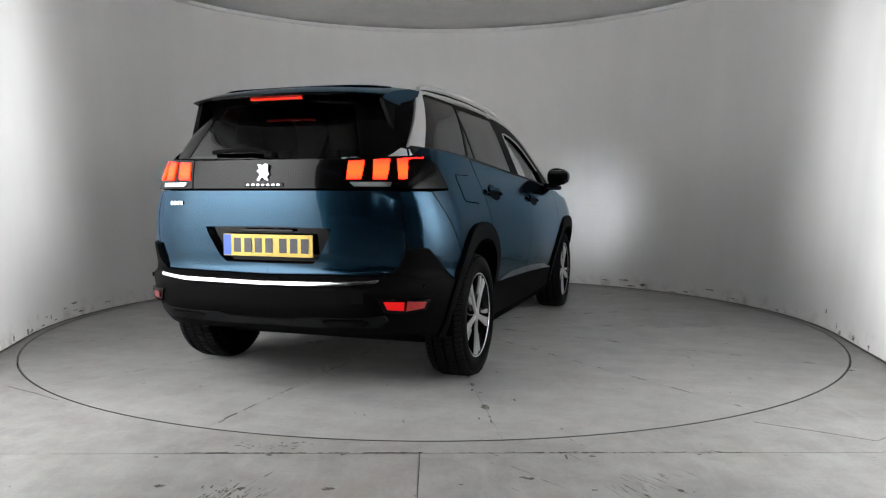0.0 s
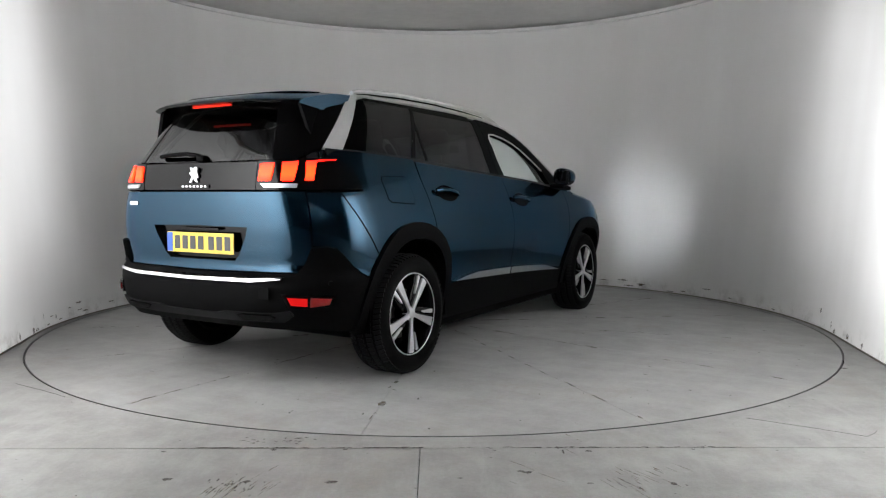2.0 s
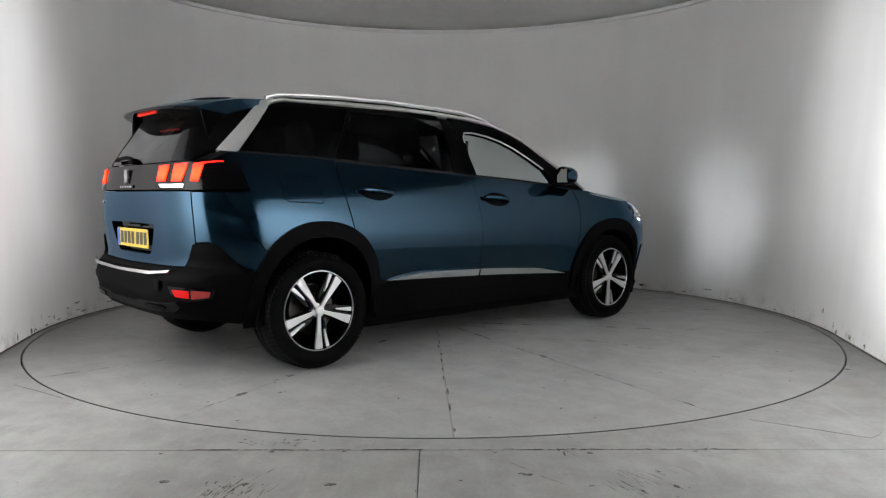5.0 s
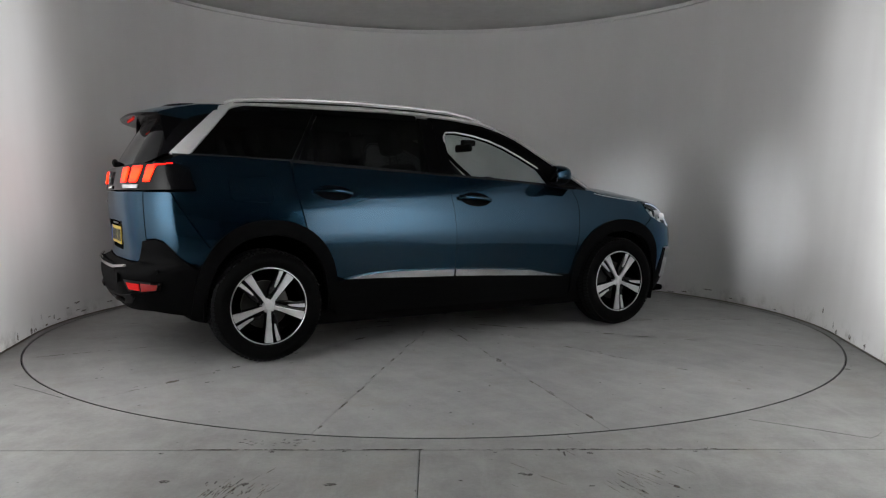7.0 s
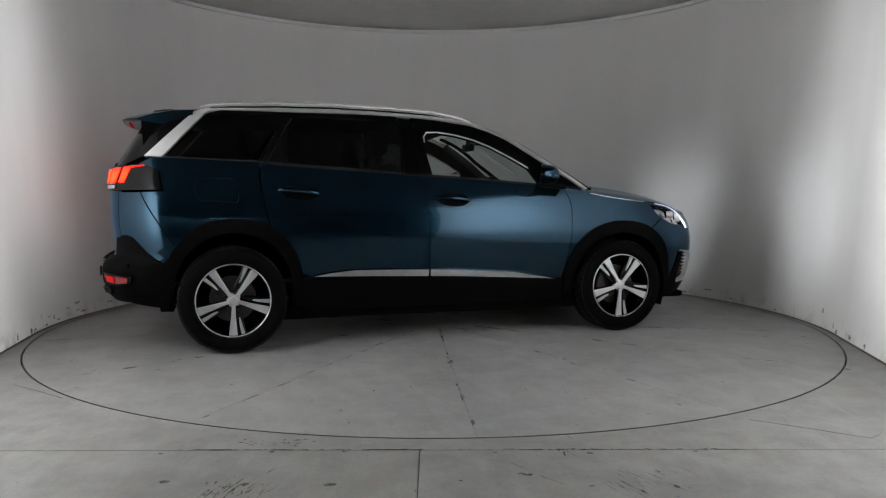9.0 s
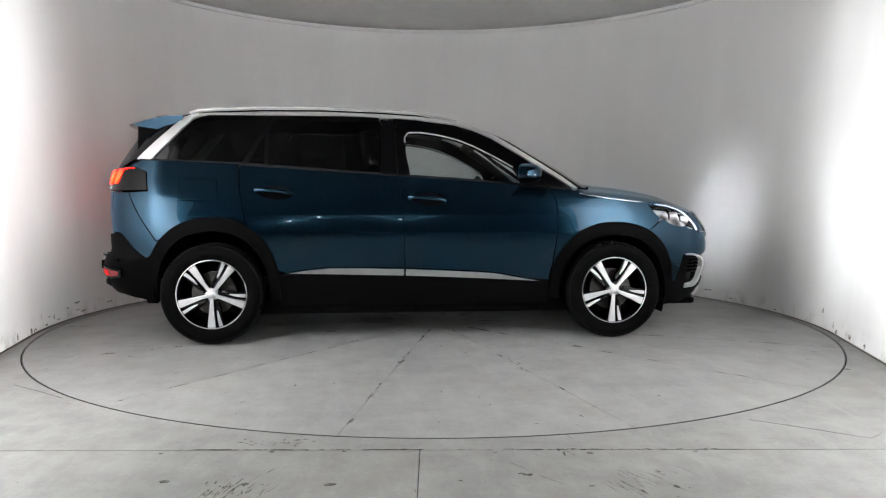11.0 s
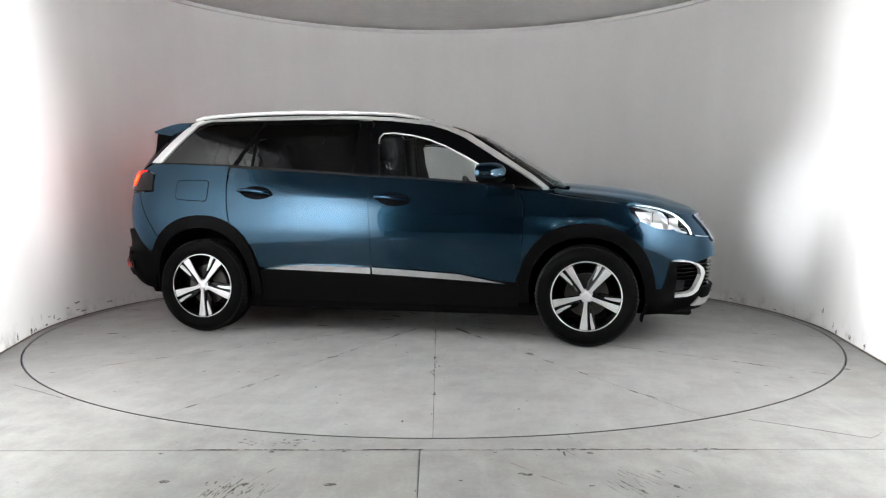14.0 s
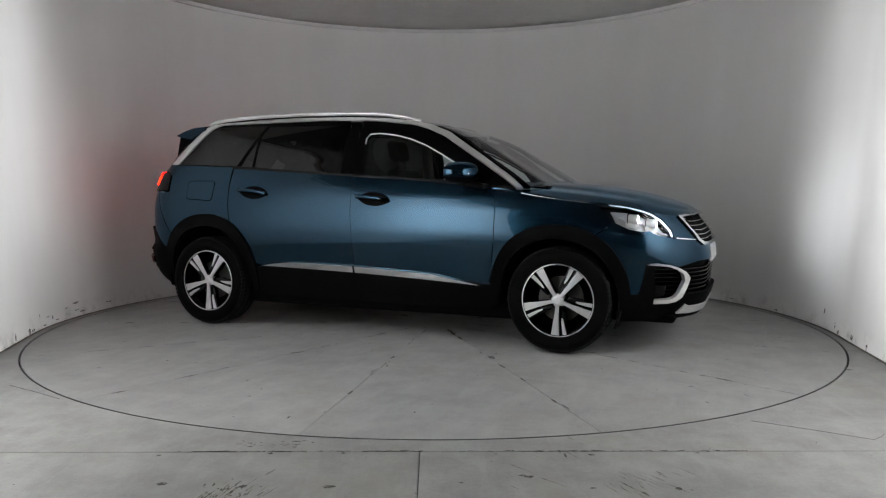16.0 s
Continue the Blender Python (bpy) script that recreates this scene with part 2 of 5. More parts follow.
# ---- the place ----
def sector_bm(r0, r1, a0, a1, z0, z1, n, gap=0.0):
    """A slab between two radii and two angles (degrees)."""
    bm = bmesh.new()
    cols = []
    for k in range(n + 1):
        u = k / n
        row = []
        for r in (r0, r1):
            g = math.degrees(gap / max(r, 0.05))
            a = radians(a0 + g + (a1 - a0 - 2 * g) * u)
            for z in (z1, z0):
                row.append(bm.verts.new((r * math.cos(a), r * math.sin(a), z)))
        cols.append(row)
    for p, q in zip(cols, cols[1:]):
        for i, j in ((0, 2), (2, 3), (3, 1), (1, 0)):
            bm.faces.new((p[i], p[j], q[j], q[i]))
    bm.faces.new([cols[0][i] for i in (0, 1, 3, 2)])
    bm.faces.new([cols[-1][i] for i in (0, 2, 3, 1)])
    bmesh.ops.recalc_face_normals(bm, faces=bm.faces[:])
    return bm

def wall_path(r):
    """The plan of the curved wall: a round back that runs out straight at both ends."""
    pts = []
    a = radians(-12)
    out = Vector((math.sin(a), -math.cos(a)))
    for k in range(12, 0, -1):
        pts.append(Vector((r * math.cos(a), r * math.sin(a))) + out * (3.6 * k / 12))
    for k in range(141):
        b = radians(-12 + 204 * k / 140)
        pts.append(Vector((r * math.cos(b), r * math.sin(b))))
    for k in range(1, 13):
        q = pts[12]
        pts.append(Vector((-q.x - out.x * (3.6 * k / 12), q.y + out.y * (3.6 * k / 12))))
    for p in pts:
        if p.y > 0:
            p.y *= 1.03
    return pts

def ribbon_bm(r0, r1, z0, z1):
    bm = bmesh.new()
    cols = [[bm.verts.new((p.x, p.y, z)) for p, z in ((a, z0), (a, z1), (b, z1), (b, z0))] for a, b in zip(wall_path(r0), wall_path(r1))]
    for p, q in zip(cols, cols[1:]):
        for i in range(4):
            bm.faces.new((p[i], q[i], q[(i + 1) % 4], p[(i + 1) % 4]))
    bm.faces.new(cols[0])
    bm.faces.new(cols[-1][::-1])
    bmesh.ops.recalc_face_normals(bm, faces=bm.faces[:])
    return bm

def build_place():
    wall = bmesh.new()
    cols = [[wall.verts.new((p.x + (q.x - p.x) * z / 3, p.y + (q.y - p.y) * z / 3, z)) for z in (0.0, 0.5, 1.0, 1.5, 2.0, 2.5, 3.04)] for p, q in zip(wall_path(3.03), wall_path(3.25))]
    for p, q in zip(cols, cols[1:]):
        for i in range(6):
            wall.faces.new((p[i], q[i], q[i + 1], p[i + 1]))
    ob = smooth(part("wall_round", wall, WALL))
    tagged(ob, "curved white stretched wall, brightly backlit towards its ends", "wall", kind="structure")
    tagged(smooth(part("baseboard", ribbon_bm(3.019, 3.029, 0.0, 0.007), plain("grimy_edge", (0.21, 0.19, 0.16), 0.8))), "thin dark grimy edge where the wall meets the floor", "edge strip", kind="structure")
    tagged(smooth(part("trim", ribbon_bm(3.205, 3.246, 3.013, 3.050), RIM_WHITE)), "white curved rail along the top of the wall", "rail", kind="structure")
    # unseen dark panels, added at both wall ends to block backlight spill
    ends = wall_path(3.03)
    for end, way in ((ends[0], Vector((0.978, -0.208))), (ends[-1], Vector((-0.978, -0.208)))):
        c = end + way * 0.72
        turn = math.atan2(way.y, way.x)
        blocker = part("spill_blocker", box_bm(1.4, 0.04, 2.96, Matrix.Translation((c.x, c.y - 0.022, 1.48)) @ Matrix.Rotation(turn, 4, 'Z')), ROOM_DARK)
        tagged(blocker, "added dark panel that blocks lamp spill at the end of the curved wall", "wall", kind="structure")
    up = bmesh.new()
    bmesh.ops.create_circle(up, cap_ends=True, segments=96, radius=3.45)
    bmesh.ops.translate(up, verts=up.verts[:], vec=(0, 0, 3.068))
    bmesh.ops.bisect_plane(up, geom=up.verts[:] + up.edges[:] + up.faces[:], plane_co=(0, -0.4, 0), plane_no=(0, 1, 0), clear_inner=True)
    tagged(part("ceiling", up, CEILING), "flat grey ceiling over the round booth", "ceiling", kind="structure")
    for name, sx, sy, sz, at in (("wall_south", 11, 0.2, 3.4, (0, -9.6, 1.5)), ("wall_east", 0.2, 15, 3.4, (5.2, -2.4, 1.5)),
                                 ("wall_west", 0.2, 15, 3.4, (-5.2, -2.4, 1.5)), ("wall_north", 11, 0.2, 3.4, (0, 5.0, 1.5))):
        tagged(part(name, box_bm(sx, sy, sz, Matrix.Translation(at)), ROOM_DARK), "dark painted wall of the surrounding hall", "wall", kind="structure")
    tagged(part("ceiling_hall", box_bm(11, 15, 0.1, Matrix.Translation((0, -2.4, 3.25))), ROOM_DARK), "dark ceiling of the surrounding hall", "ceiling", kind="structure")
    base = part("ground", box_bm(12, 16, 0.1, Matrix.Translation((0, -2.4, -0.09))), DARK)
    tagged(base, "dark pit under the turntable and floor joints", "ground", kind="structure")

def build_wall_marks():
    """Faint smears and scratches low on the wall, and the joint in its top rail."""
    rng = random.Random(12)
    bm = bmesh.new()
    path = wall_path(3.024)
    def smear(k, z, wide, high, lift):
        a, b = path[k], path[k + 1]
        along = (b - a).normalized()
        inward = Vector((-along.y, along.x))
        c = a + inward * (0.003 + lift)
        vs = []
        for i in range(10):
            u, w = wide * rng.uniform(0.5, 1.1) * math.cos(i * 0.62832), high * rng.uniform(0.5, 1.1) * math.sin(i * 0.62832)
            p = c + along * u
            out = -inward * 0.0733 * (z + w)
            vs.append(bm.verts.new((p.x + out.x, p.y + out.y, z + w)))
        bm.faces.new(vs)
    for k, z, wide, high in ((10, 0.05, 0.03, 0.05), (11, 0.06, 0.05, 0.05), (12, 0.04, 0.04, 0.04), (13, 0.09, 0.02, 0.07), (16, 0.20, 0.02, 0.05), (152, 0.05, 0.05, 0.05), (153, 0.07, 0.03, 0.06), (151, 0.04, 0.05, 0.03), (149, 0.16, 0.012, 0.06), (146, 0.10, 0.02, 0.05)):
        smear(k, z * 0.7, wide * 0.7, high * 0.5, 0.0005)
    for n in range(34):
        k = rng.randrange(8, 156)
        smear(k, rng.uniform(0.015, 0.05) + 0.12 * rng.random() ** 3, rng.uniform(0.02, 0.08), rng.uniform(0.004, 0.010), 0.001 + n * 1e-5)
    tagged(part("wall_scuff", bm, GRIME), "faint brown scuffs low on the white wall", "scuff", kind="stuff")

def build_floor():
    floor = tagged(new("floor"), "worn pale grey concrete floor with dirty joints", "floor", kind="structure")
    ring = bmesh.new()
    n = 220
    cols = []
    for k in range(n):
        a = 2 * math.pi * k / n
        c, s = math.cos(a), math.sin(a)
        far = 6.0
        if s < -0.2:
            far = min(6.0, 3.106 / -s)
        cols.append([ring.verts.new((r * c, r * s, z)) for r, z in ((2.968, -0.04), (2.968, 0.0), (far, 0.0), (far, -0.04))])
    for k in range(n):
        p, q = cols[k], cols[(k + 1) % n]
        for i in range(3):
            ring.faces.new((p[i], p[i + 1], q[i + 1], q[i]))
    bmesh.ops.recalc_face_normals(ring, faces=ring.faces[:])
    part("slab", ring, CONCRETE_OUT, floor)
    for x0, x1 in ((-5.0, -0.0665), (-0.0620, 5.0)):
        part("slab", box_bm(x1 - x0, 6.3, 0.04, Matrix.Translation(((x0 + x1) / 2, -3.1115 - 3.15, -0.02))), CONCRETE_OUT, floor)
    # grime, chips and dark drips along the joint
    rng = random.Random(5)
    spots = bmesh.new()
    def blot(x, y, rx, ry, z=0.0015):
        m = 14
        v = [spots.verts.new((x + rx * (0.6 + 0.6 * rng.random()) * math.cos(6.2832 * k / m), y + ry * (0.6 + 0.6 * rng.random()) * math.sin(6.2832 * k / m), z)) for k in range(m)]
        spots.faces.new(v)
    for x, y, rx, ry in ((-0.38, -3.477, 0.026, 0.016), (-0.98, -3.447, 0.021, 0.014), (-0.685, -3.47, 0.016, 0.013), (0.345, -3.383, 0.022, 0.014), (0.32, -3.372, 0.013, 0.01), (0.557, -3.492, 0.013, 0.006),
                         (0.858, -3.499, 0.012, 0.014), (0.515, -3.155, 0.006, 0.03), (0.50, -3.11, 0.004, 0.02), (0.09, -3.44, 0.01, 0.005), (2.449, -1.70, 0.022, 0.016), (2.52, -1.62, 0.008, 0.006),
                         (-0.583, -2.985, 0.02, 0.008), (-0.55, -2.975, 0.014, 0.006), (-1.10, -3.15, 0.012, 0.008), (-0.66, -3.13, 0.014, 0.012), (-0.37, -3.125, 0.012, 0.008), (0.62, -3.15, 0.016, 0.012), (1.05, -3.13, 0.012, 0.008), (0.24, -3.14, 0.01, 0.006)):
        blot(x, y, rx, ry)
    # the joint: broken dark crumbs, denser over some stretches
    for k in range(230):
        x = rng.choice((rng.uniform(-1.0, -0.52), rng.uniform(-0.3, -0.06), rng.uniform(0.30, 1.25), rng.uniform(-1.15, 1.3)))
        blot(x, -3.109 + rng.gauss(0, 0.0025), rng.uniform(0.006, 0.022), rng.uniform(0.0015, 0.005), 0.0012 + k * 1e-5)
    for k in range(34):
        blot(rng.choice((-0.66, -0.78, -0.58)) + rng.gauss(0, 0.09), -3.03 + rng.gauss(0, 0.022), rng.uniform(0.004, 0.013), rng.uniform(0.002, 0.005), 0.0022 + k * 1e-5)
    for k in range(30):
        blot(-0.72 + rng.gauss(0, 0.045), -3.52 + rng.gauss(0, 0.04), rng.uniform(0.002, 0.005), rng.uniform(0.005, 0.016), 0.003 + k * 1e-5)
    for k in range(90):
        a, r = rng.uniform(math.pi, 2 * math.pi), rng.uniform(3.0, 4.2)
        blot(r * math.cos(a), r * math.sin(a), rng.uniform(0.002, 0.006), rng.uniform(0.002, 0.005), 0.004 + k * 1e-5)
    drips = bmesh.new()
    for cx, cy, count, slant in ((-0.73, -3.53, 30, 0.25), (0.70, -3.50, 20, -0.45), (0.85, -3.42, 10, -0.6), (-0.60, -3.36, 6, 0.4), (0.38, -3.42, 5, -0.9), (0.60, -2.99, 5, -0.5)):
        for k in range(count):
            x, y = cx + rng.gauss(0, 0.055), cy + rng.gauss(0, 0.07)
            half, w = rng.uniform(0.012, 0.05), rng.uniform(0.001, 0.0034)
            n = 7
            left, right = [], []
            for i in range(n):
                u = 2 * i / (n - 1) - 1
                px, py, pw = x + slant * half * u + rng.gauss(0, 0.0008), y + half * u, w * (1 - 0.8 * u * u) * rng.uniform(0.6, 1.2)
                left.append(drips.verts.new((px - pw, py, 0.005 + k * 2e-5)))
                right.append(drips.verts.new((px + pw, py, 0.005 + k * 2e-5)))
            drips.faces.new(left + right[::-1])
    tagged(part("floor_drip", drips, GRIME), "thin brown drips dried on the concrete", "stain", kind="stuff")
    for (x0, y0), (x1, y1) in (((1.45, -2.70), (1.859, -2.969)), ((1.859, -2.969), (1.95, -2.89)), ((-2.3, -2.05), (-1.9, -2.32))):
        crack = tube_bm([(x0, y0, 0.0), ((x0 + x1) / 2 + 0.01, (y0 + y1) / 2, 0.0), (x1, y1, 0.0)], 0.0013, 4)
        tagged(part("floor_crack", crack, STEEL), "thin dark crack in the concrete floor", "crack", kind="structure")
    tagged(part("floor_stain", spots, STAIN), "small dark stains and chips along the floor joint", "stain", kind="stuff")

def build_turntable():
    table = tagged(new("turntable"), "round concrete turntable flush with the floor, seen turning", "turntable")
    step = 360 / 14
    rng = random.Random(9)
    for k in range(14):
        part("panel", sector_bm(0.30, 2.955, 179.2 + k * step, 179.2 + (k + 1) * step, -0.03, 0.0, 14, 0.0012), CONCRETE, table)
    grime = bmesh.new()
    for k in range(14):
        a = radians(179.2 + k * step)
        c, d = math.cos(a), math.sin(a)
        for i in range(60):
            r = 0.4 + 2.5 * rng.random() ** 1.4
            if rng.random() < 0.28 + 0.3 * (k % 3 == 0):
                s, w = rng.uniform(0.01, 0.07), rng.uniform(0.0015, 0.009)
                if k % 4 == 1 and rng.random() < 0.3:
                    s, w = rng.uniform(0.02, 0.06), rng.uniform(0.01, 0.03)
                off = rng.gauss(0, 0.006)
                v = []
                for j in range(8):
                    u, t = s * rng.uniform(0.6, 1.2) * math.cos(j * 0.7854), off + w * rng.uniform(0.5, 1.3) * math.sin(j * 0.7854)
                    v.append(grime.verts.new((c * (r + u) - d * t, d * (r + u) + c * t, 0.0008 + i * 5e-6 + k * 3e-4 / 14)))
                grime.faces.new(v)
    tagged(part("seam_grime", grime, GRIME, table), kind="stuff")
    part("hub_plate", sector_bm(0.02, 0.297, 0, 360, -0.03, 0.0, 48), CONCRETE, table)
    part("edge_ring", sector_bm(2.9555, 2.960, 0, 360, -0.03, 0.0005, 200), STEEL, table)
    spots = bmesh.new()
    for k in range(150):
        a, r = rng.uniform(0, 6.2832), 2.9 * math.sqrt(rng.random())
        if rng.random() < 0.2:
            a = radians(179.2 + rng.randrange(14) * step) + rng.gauss(0, 0.012)
        s = rng.uniform(0.003, 0.012)
        x, y = r * math.cos(a), r * math.sin(a)
        tilt = a if rng.random() < 0.7 else rng.uniform(0, 3)
        v = []
        for i in range(10):
            u, w = s * 1.6 * rng.uniform(0.6, 1.2) * math.cos(i * 0.62832), s * 0.5 * rng.uniform(0.6, 1.2) * math.sin(i * 0.62832)
            v.append(spots.verts.new((x + u * math.cos(tilt) - w * math.sin(tilt), y + u * math.sin(tilt) + w * math.cos(tilt), 0.0012 + k * 1e-5)))
        spots.faces.new(v)
    tagged(part("dirt_mark", spots, STAIN, table), kind="stuff")
    return table

def build_lamps():
    """The small lamps on stands in the dark hall behind the camera."""
    for x, y, z in LAMPS:
        lamp = tagged(new("spot_lamp"), "small bright lamp on a thin black stand", "lamp", "lamps in the hall")
        part("pole", tube_bm([(0, -0.06, -z), (0, -0.06, 0.02)], 0.012), STAND_BLACK, lamp)
        part("foot", box_bm(0.4, 0.4, 0.015, Matrix.Translation((0, -0.06, 0.0075 - z)), 0.004), STAND_BLACK, lamp)
        part("lamp_head", box_bm(0.10, 0.05, 0.10, Matrix.Translation((0, -0.065, 0)), 0.01), STAND_BLACK, lamp)
        lamp.matrix_basis = pose(x, y, z)

build_place()
build_wall_marks()
build_floor()
turntable = build_turntable()
build_lamps()
# ---- shape of the car's skin ----
W0, SIDE = 0.9, 4.6
def lut(pairs):
    xs = [a for a, b in pairs]
    ys = [b for a, b in pairs]
    n = len(xs)
    d = [(ys[i + 1] - ys[i]) / (xs[i + 1] - xs[i]) for i in range(n - 1)]
    g = [d[0]] + [0.0 if d[i - 1] * d[i] <= 0 else 2 * d[i - 1] * d[i] / (d[i - 1] + d[i]) for i in range(1, n - 1)] + [d[-1]]
    def f(v):
        if v <= xs[0]:
            return ys[0] + g[0] * (v - xs[0])
        if v >= xs[-1]:
            return ys[-1] + g[-1] * (v - xs[-1])
        k = 0
        while v > xs[k + 1]:
            k += 1
        h = xs[k + 1] - xs[k]
        u = (v - xs[k]) / h
        return ((1 + 2 * u) * (1 - u) ** 2 * ys[k] + u * (1 - u) ** 2 * h * g[k]
                + u * u * (3 - 2 * u) * ys[k + 1] + u * u * (u - 1) * h * g[k + 1])
    return f
LOW_W = lut([(0.15, 0.80), (0.3, 0.833), (0.45, 0.864), (0.6, 0.898), (0.70, 0.915), (0.78, 0.920), (0.88, 0.914), (1.0, 0.887), (1.08, 0.858), (1.16, 0.823), (1.26, 0.780)])
LOW_R = lut([(0.2, -2.0), (0.3, -2.13), (0.4, -2.22), (0.5, -2.248), (0.585, -2.246), (0.60, -2.238), (0.625, -2.190), (0.66, -2.174), (0.75, -2.183), (0.88, -2.197), (1.0, -2.203), (1.08, -2.20), (1.2, -2.185), (1.3, -2.13)])
LOW_F = lut([(0.15, 2.13), (0.25, 2.25), (0.4, 2.308), (0.6, 2.318), (0.75, 2.292), (0.9, 2.20), (0.98, 2.14), (1.2, 1.93)])
UP_W = lut([(1.0, 0.872), (1.08, 0.843), (1.16, 0.810), (1.26, 0.769), (1.4, 0.714), (1.5, 0.666), (1.58, 0.617), (1.66, 0.55)])
UP_R = lut([(1.0, -2.24), (1.2, -2.165), (1.35, -2.08), (1.5, -1.985), (1.6, -1.92)])
UP_F = lut([(1.0, 1.42), (1.07, 1.315), (1.16, 1.18), (1.31, 0.935), (1.46, 0.675), (1.55, 0.43), (1.62, 0.13)])
LOWSPEC = (LOW_W, LOW_R, LOW_F, 0.44, 0.44, 2.45, 0.75, 0.62, 2.3, 0.012)
UPSPEC = (UP_W, UP_R, UP_F, 0.5, 0.3, 2.3, 0.26, 0.3, 2.2, 0.035)

def ease(v):
    v = max(0.0, min(1.0, v))
    return v * v * (3 - 2 * v)

def squash(i, j, n):
    r = (max(i, 0) ** n + max(j, 0) ** n) ** (1 / n)
    return i / r, j / r

def skin(spec, m, z):
    """A point of the right half of the skin: m runs round the plan from the rear's middle over the side to the front's middle."""
    w_, r_, f_, lr, br, nr, lf, bf, nf, taper = spec
    w, xr, xf = w_(z), r_(z), f_(z)
    if m <= W0:
        x, y = xr, w * m / W0
    elif m <= W0 + SIDE:
        u = (m - W0) / SIDE
        x, y = (xr + u * (xf - xr) if spec is not LOWSPEC else -2.21 + u * (xf + 2.21) + (xr + 2.21) * (1 - u) ** 6), w
    else:
        x, y = xf, w * (2 * W0 + SIDE - m) / W0
    i, j = (xr + lr - x) / lr, (y - w + br) / br
    if i > 0 and j > 0:
        a, b = squash(i, j, nr)
        x, y = xr + lr - a * lr, w - br + b * br
    i, j = (x - xf + lf) / lf, (y - w + bf) / bf
    if i > 0 and j > 0:
        a, b = squash(i, j, nf)
        x, y = xf - lf + a * lf, w - bf + b * bf
    if x < 0:
        x += 0.055 * (y / w) ** 2 * ease((-x - 1.5) / 0.7)
    y *= 1 - taper * (x / 2.0) ** 2
    if spec is LOWSPEC:
        y += 0.014 * (math.exp(-((x - 1.42) / 0.42) ** 2) + math.exp(-((x + 1.42) / 0.42) ** 2)) * ease((1.12 - z) / 0.6)
    return Vector((x, -y, z))

def at_x(spec, x, z):
    """The side's coordinate m at which the skin has this x."""
    lo, hi = W0 * 0.4, 2 * W0 + SIDE - W0 * 0.4
    for _ in range(40):
        mid = (lo + hi) / 2
        if skin(spec, mid, z).x < x:
            lo = mid
        else:
            hi = mid
    return (lo + hi) / 2

def at_y(spec, y, z, front=False):
    """The coordinate m on the rear or the front at which the skin has this half-width y."""
    lo, hi = 0.0, W0 + 0.3
    for _ in range(40):
        mid = (lo + hi) / 2
        if -skin(spec, 2 * W0 + SIDE - mid if front else mid, z).y < y:
            lo = mid
        else:
            hi = mid
    m = (lo + hi) / 2
    return 2 * W0 + SIDE - m if front else m
# ---- the car ----
from mathutils.geometry import tessellate_polygon

LAMP_GREY = plain("grey_lamp_bowl", (0.62, 0.62, 0.64), 0.32, 0.9)
car = tagged(new("car"), "dark blue metallic family car, lights on, standing on the turntable", "car")

def normal_at(spec, m, z):
    e = 0.004
    a = skin(spec, m + e, z) - skin(spec, m - e, z)
    b = skin(spec, m, z + e) - skin(spec, m, z - e)
    n = a.cross(b)
    return n.normalized() if n.length > 1e-9 else Vector((0, -1, 0))

def clip(poly, axis, v, keep_above):
    out = []
    for k in range(len(poly)):
        p, q = poly[k - 1], poly[k]
        ip, iq = (p[axis] >= v) == keep_above or p[axis] == v, (q[axis] >= v) == keep_above or q[axis] == v
        if ip != iq:
            u = (v - p[axis]) / (q[axis] - p[axis])
            c = [p[0] + u * (q[0] - p[0]), p[1] + u * (q[1] - p[1])]
            c[axis] = v
            out.append(tuple(c))
        if iq:
            out.append(q)
    return out

def area(poly):
    return sum(poly[k - 1][0] * poly[k][1] - poly[k][0] * poly[k - 1][1] for k in range(len(poly))) / 2

def inset(poly, d):
    """The outline moved inward by d, so that gaps stay between panels."""
    if area(poly) < 0:
        poly = poly[::-1]
    out = []
    n = len(poly)
    for k in range(n):
        p, c, q = (Vector(poly[i % n]) for i in (k - 1, k, k + 1))
        a, b = (c - p), (q - c)
        if a.length < 1e-6 or b.length < 1e-6:
            continue
        a, b = a.normalized(), b.normalized()
        na, nb = Vector((-a.y, a.x)), Vector((-b.y, b.x))
        s = na + nb
        s = s / max(0.35, s.length_squared / 2)
        out.append((c.x + s.x * d, c.y + s.y * d))
    return out

def fine(poly, step):
    out = []
    for k in range(len(poly)):
        p, q = poly[k - 1], poly[k]
        n = max(1, int(math.hypot(q[0] - p[0], q[1] - p[1]) / step))
        out += [(p[0] + (q[0] - p[0]) * i / n, p[1] + (q[1] - p[1]) * i / n) for i in range(n)]
    return out

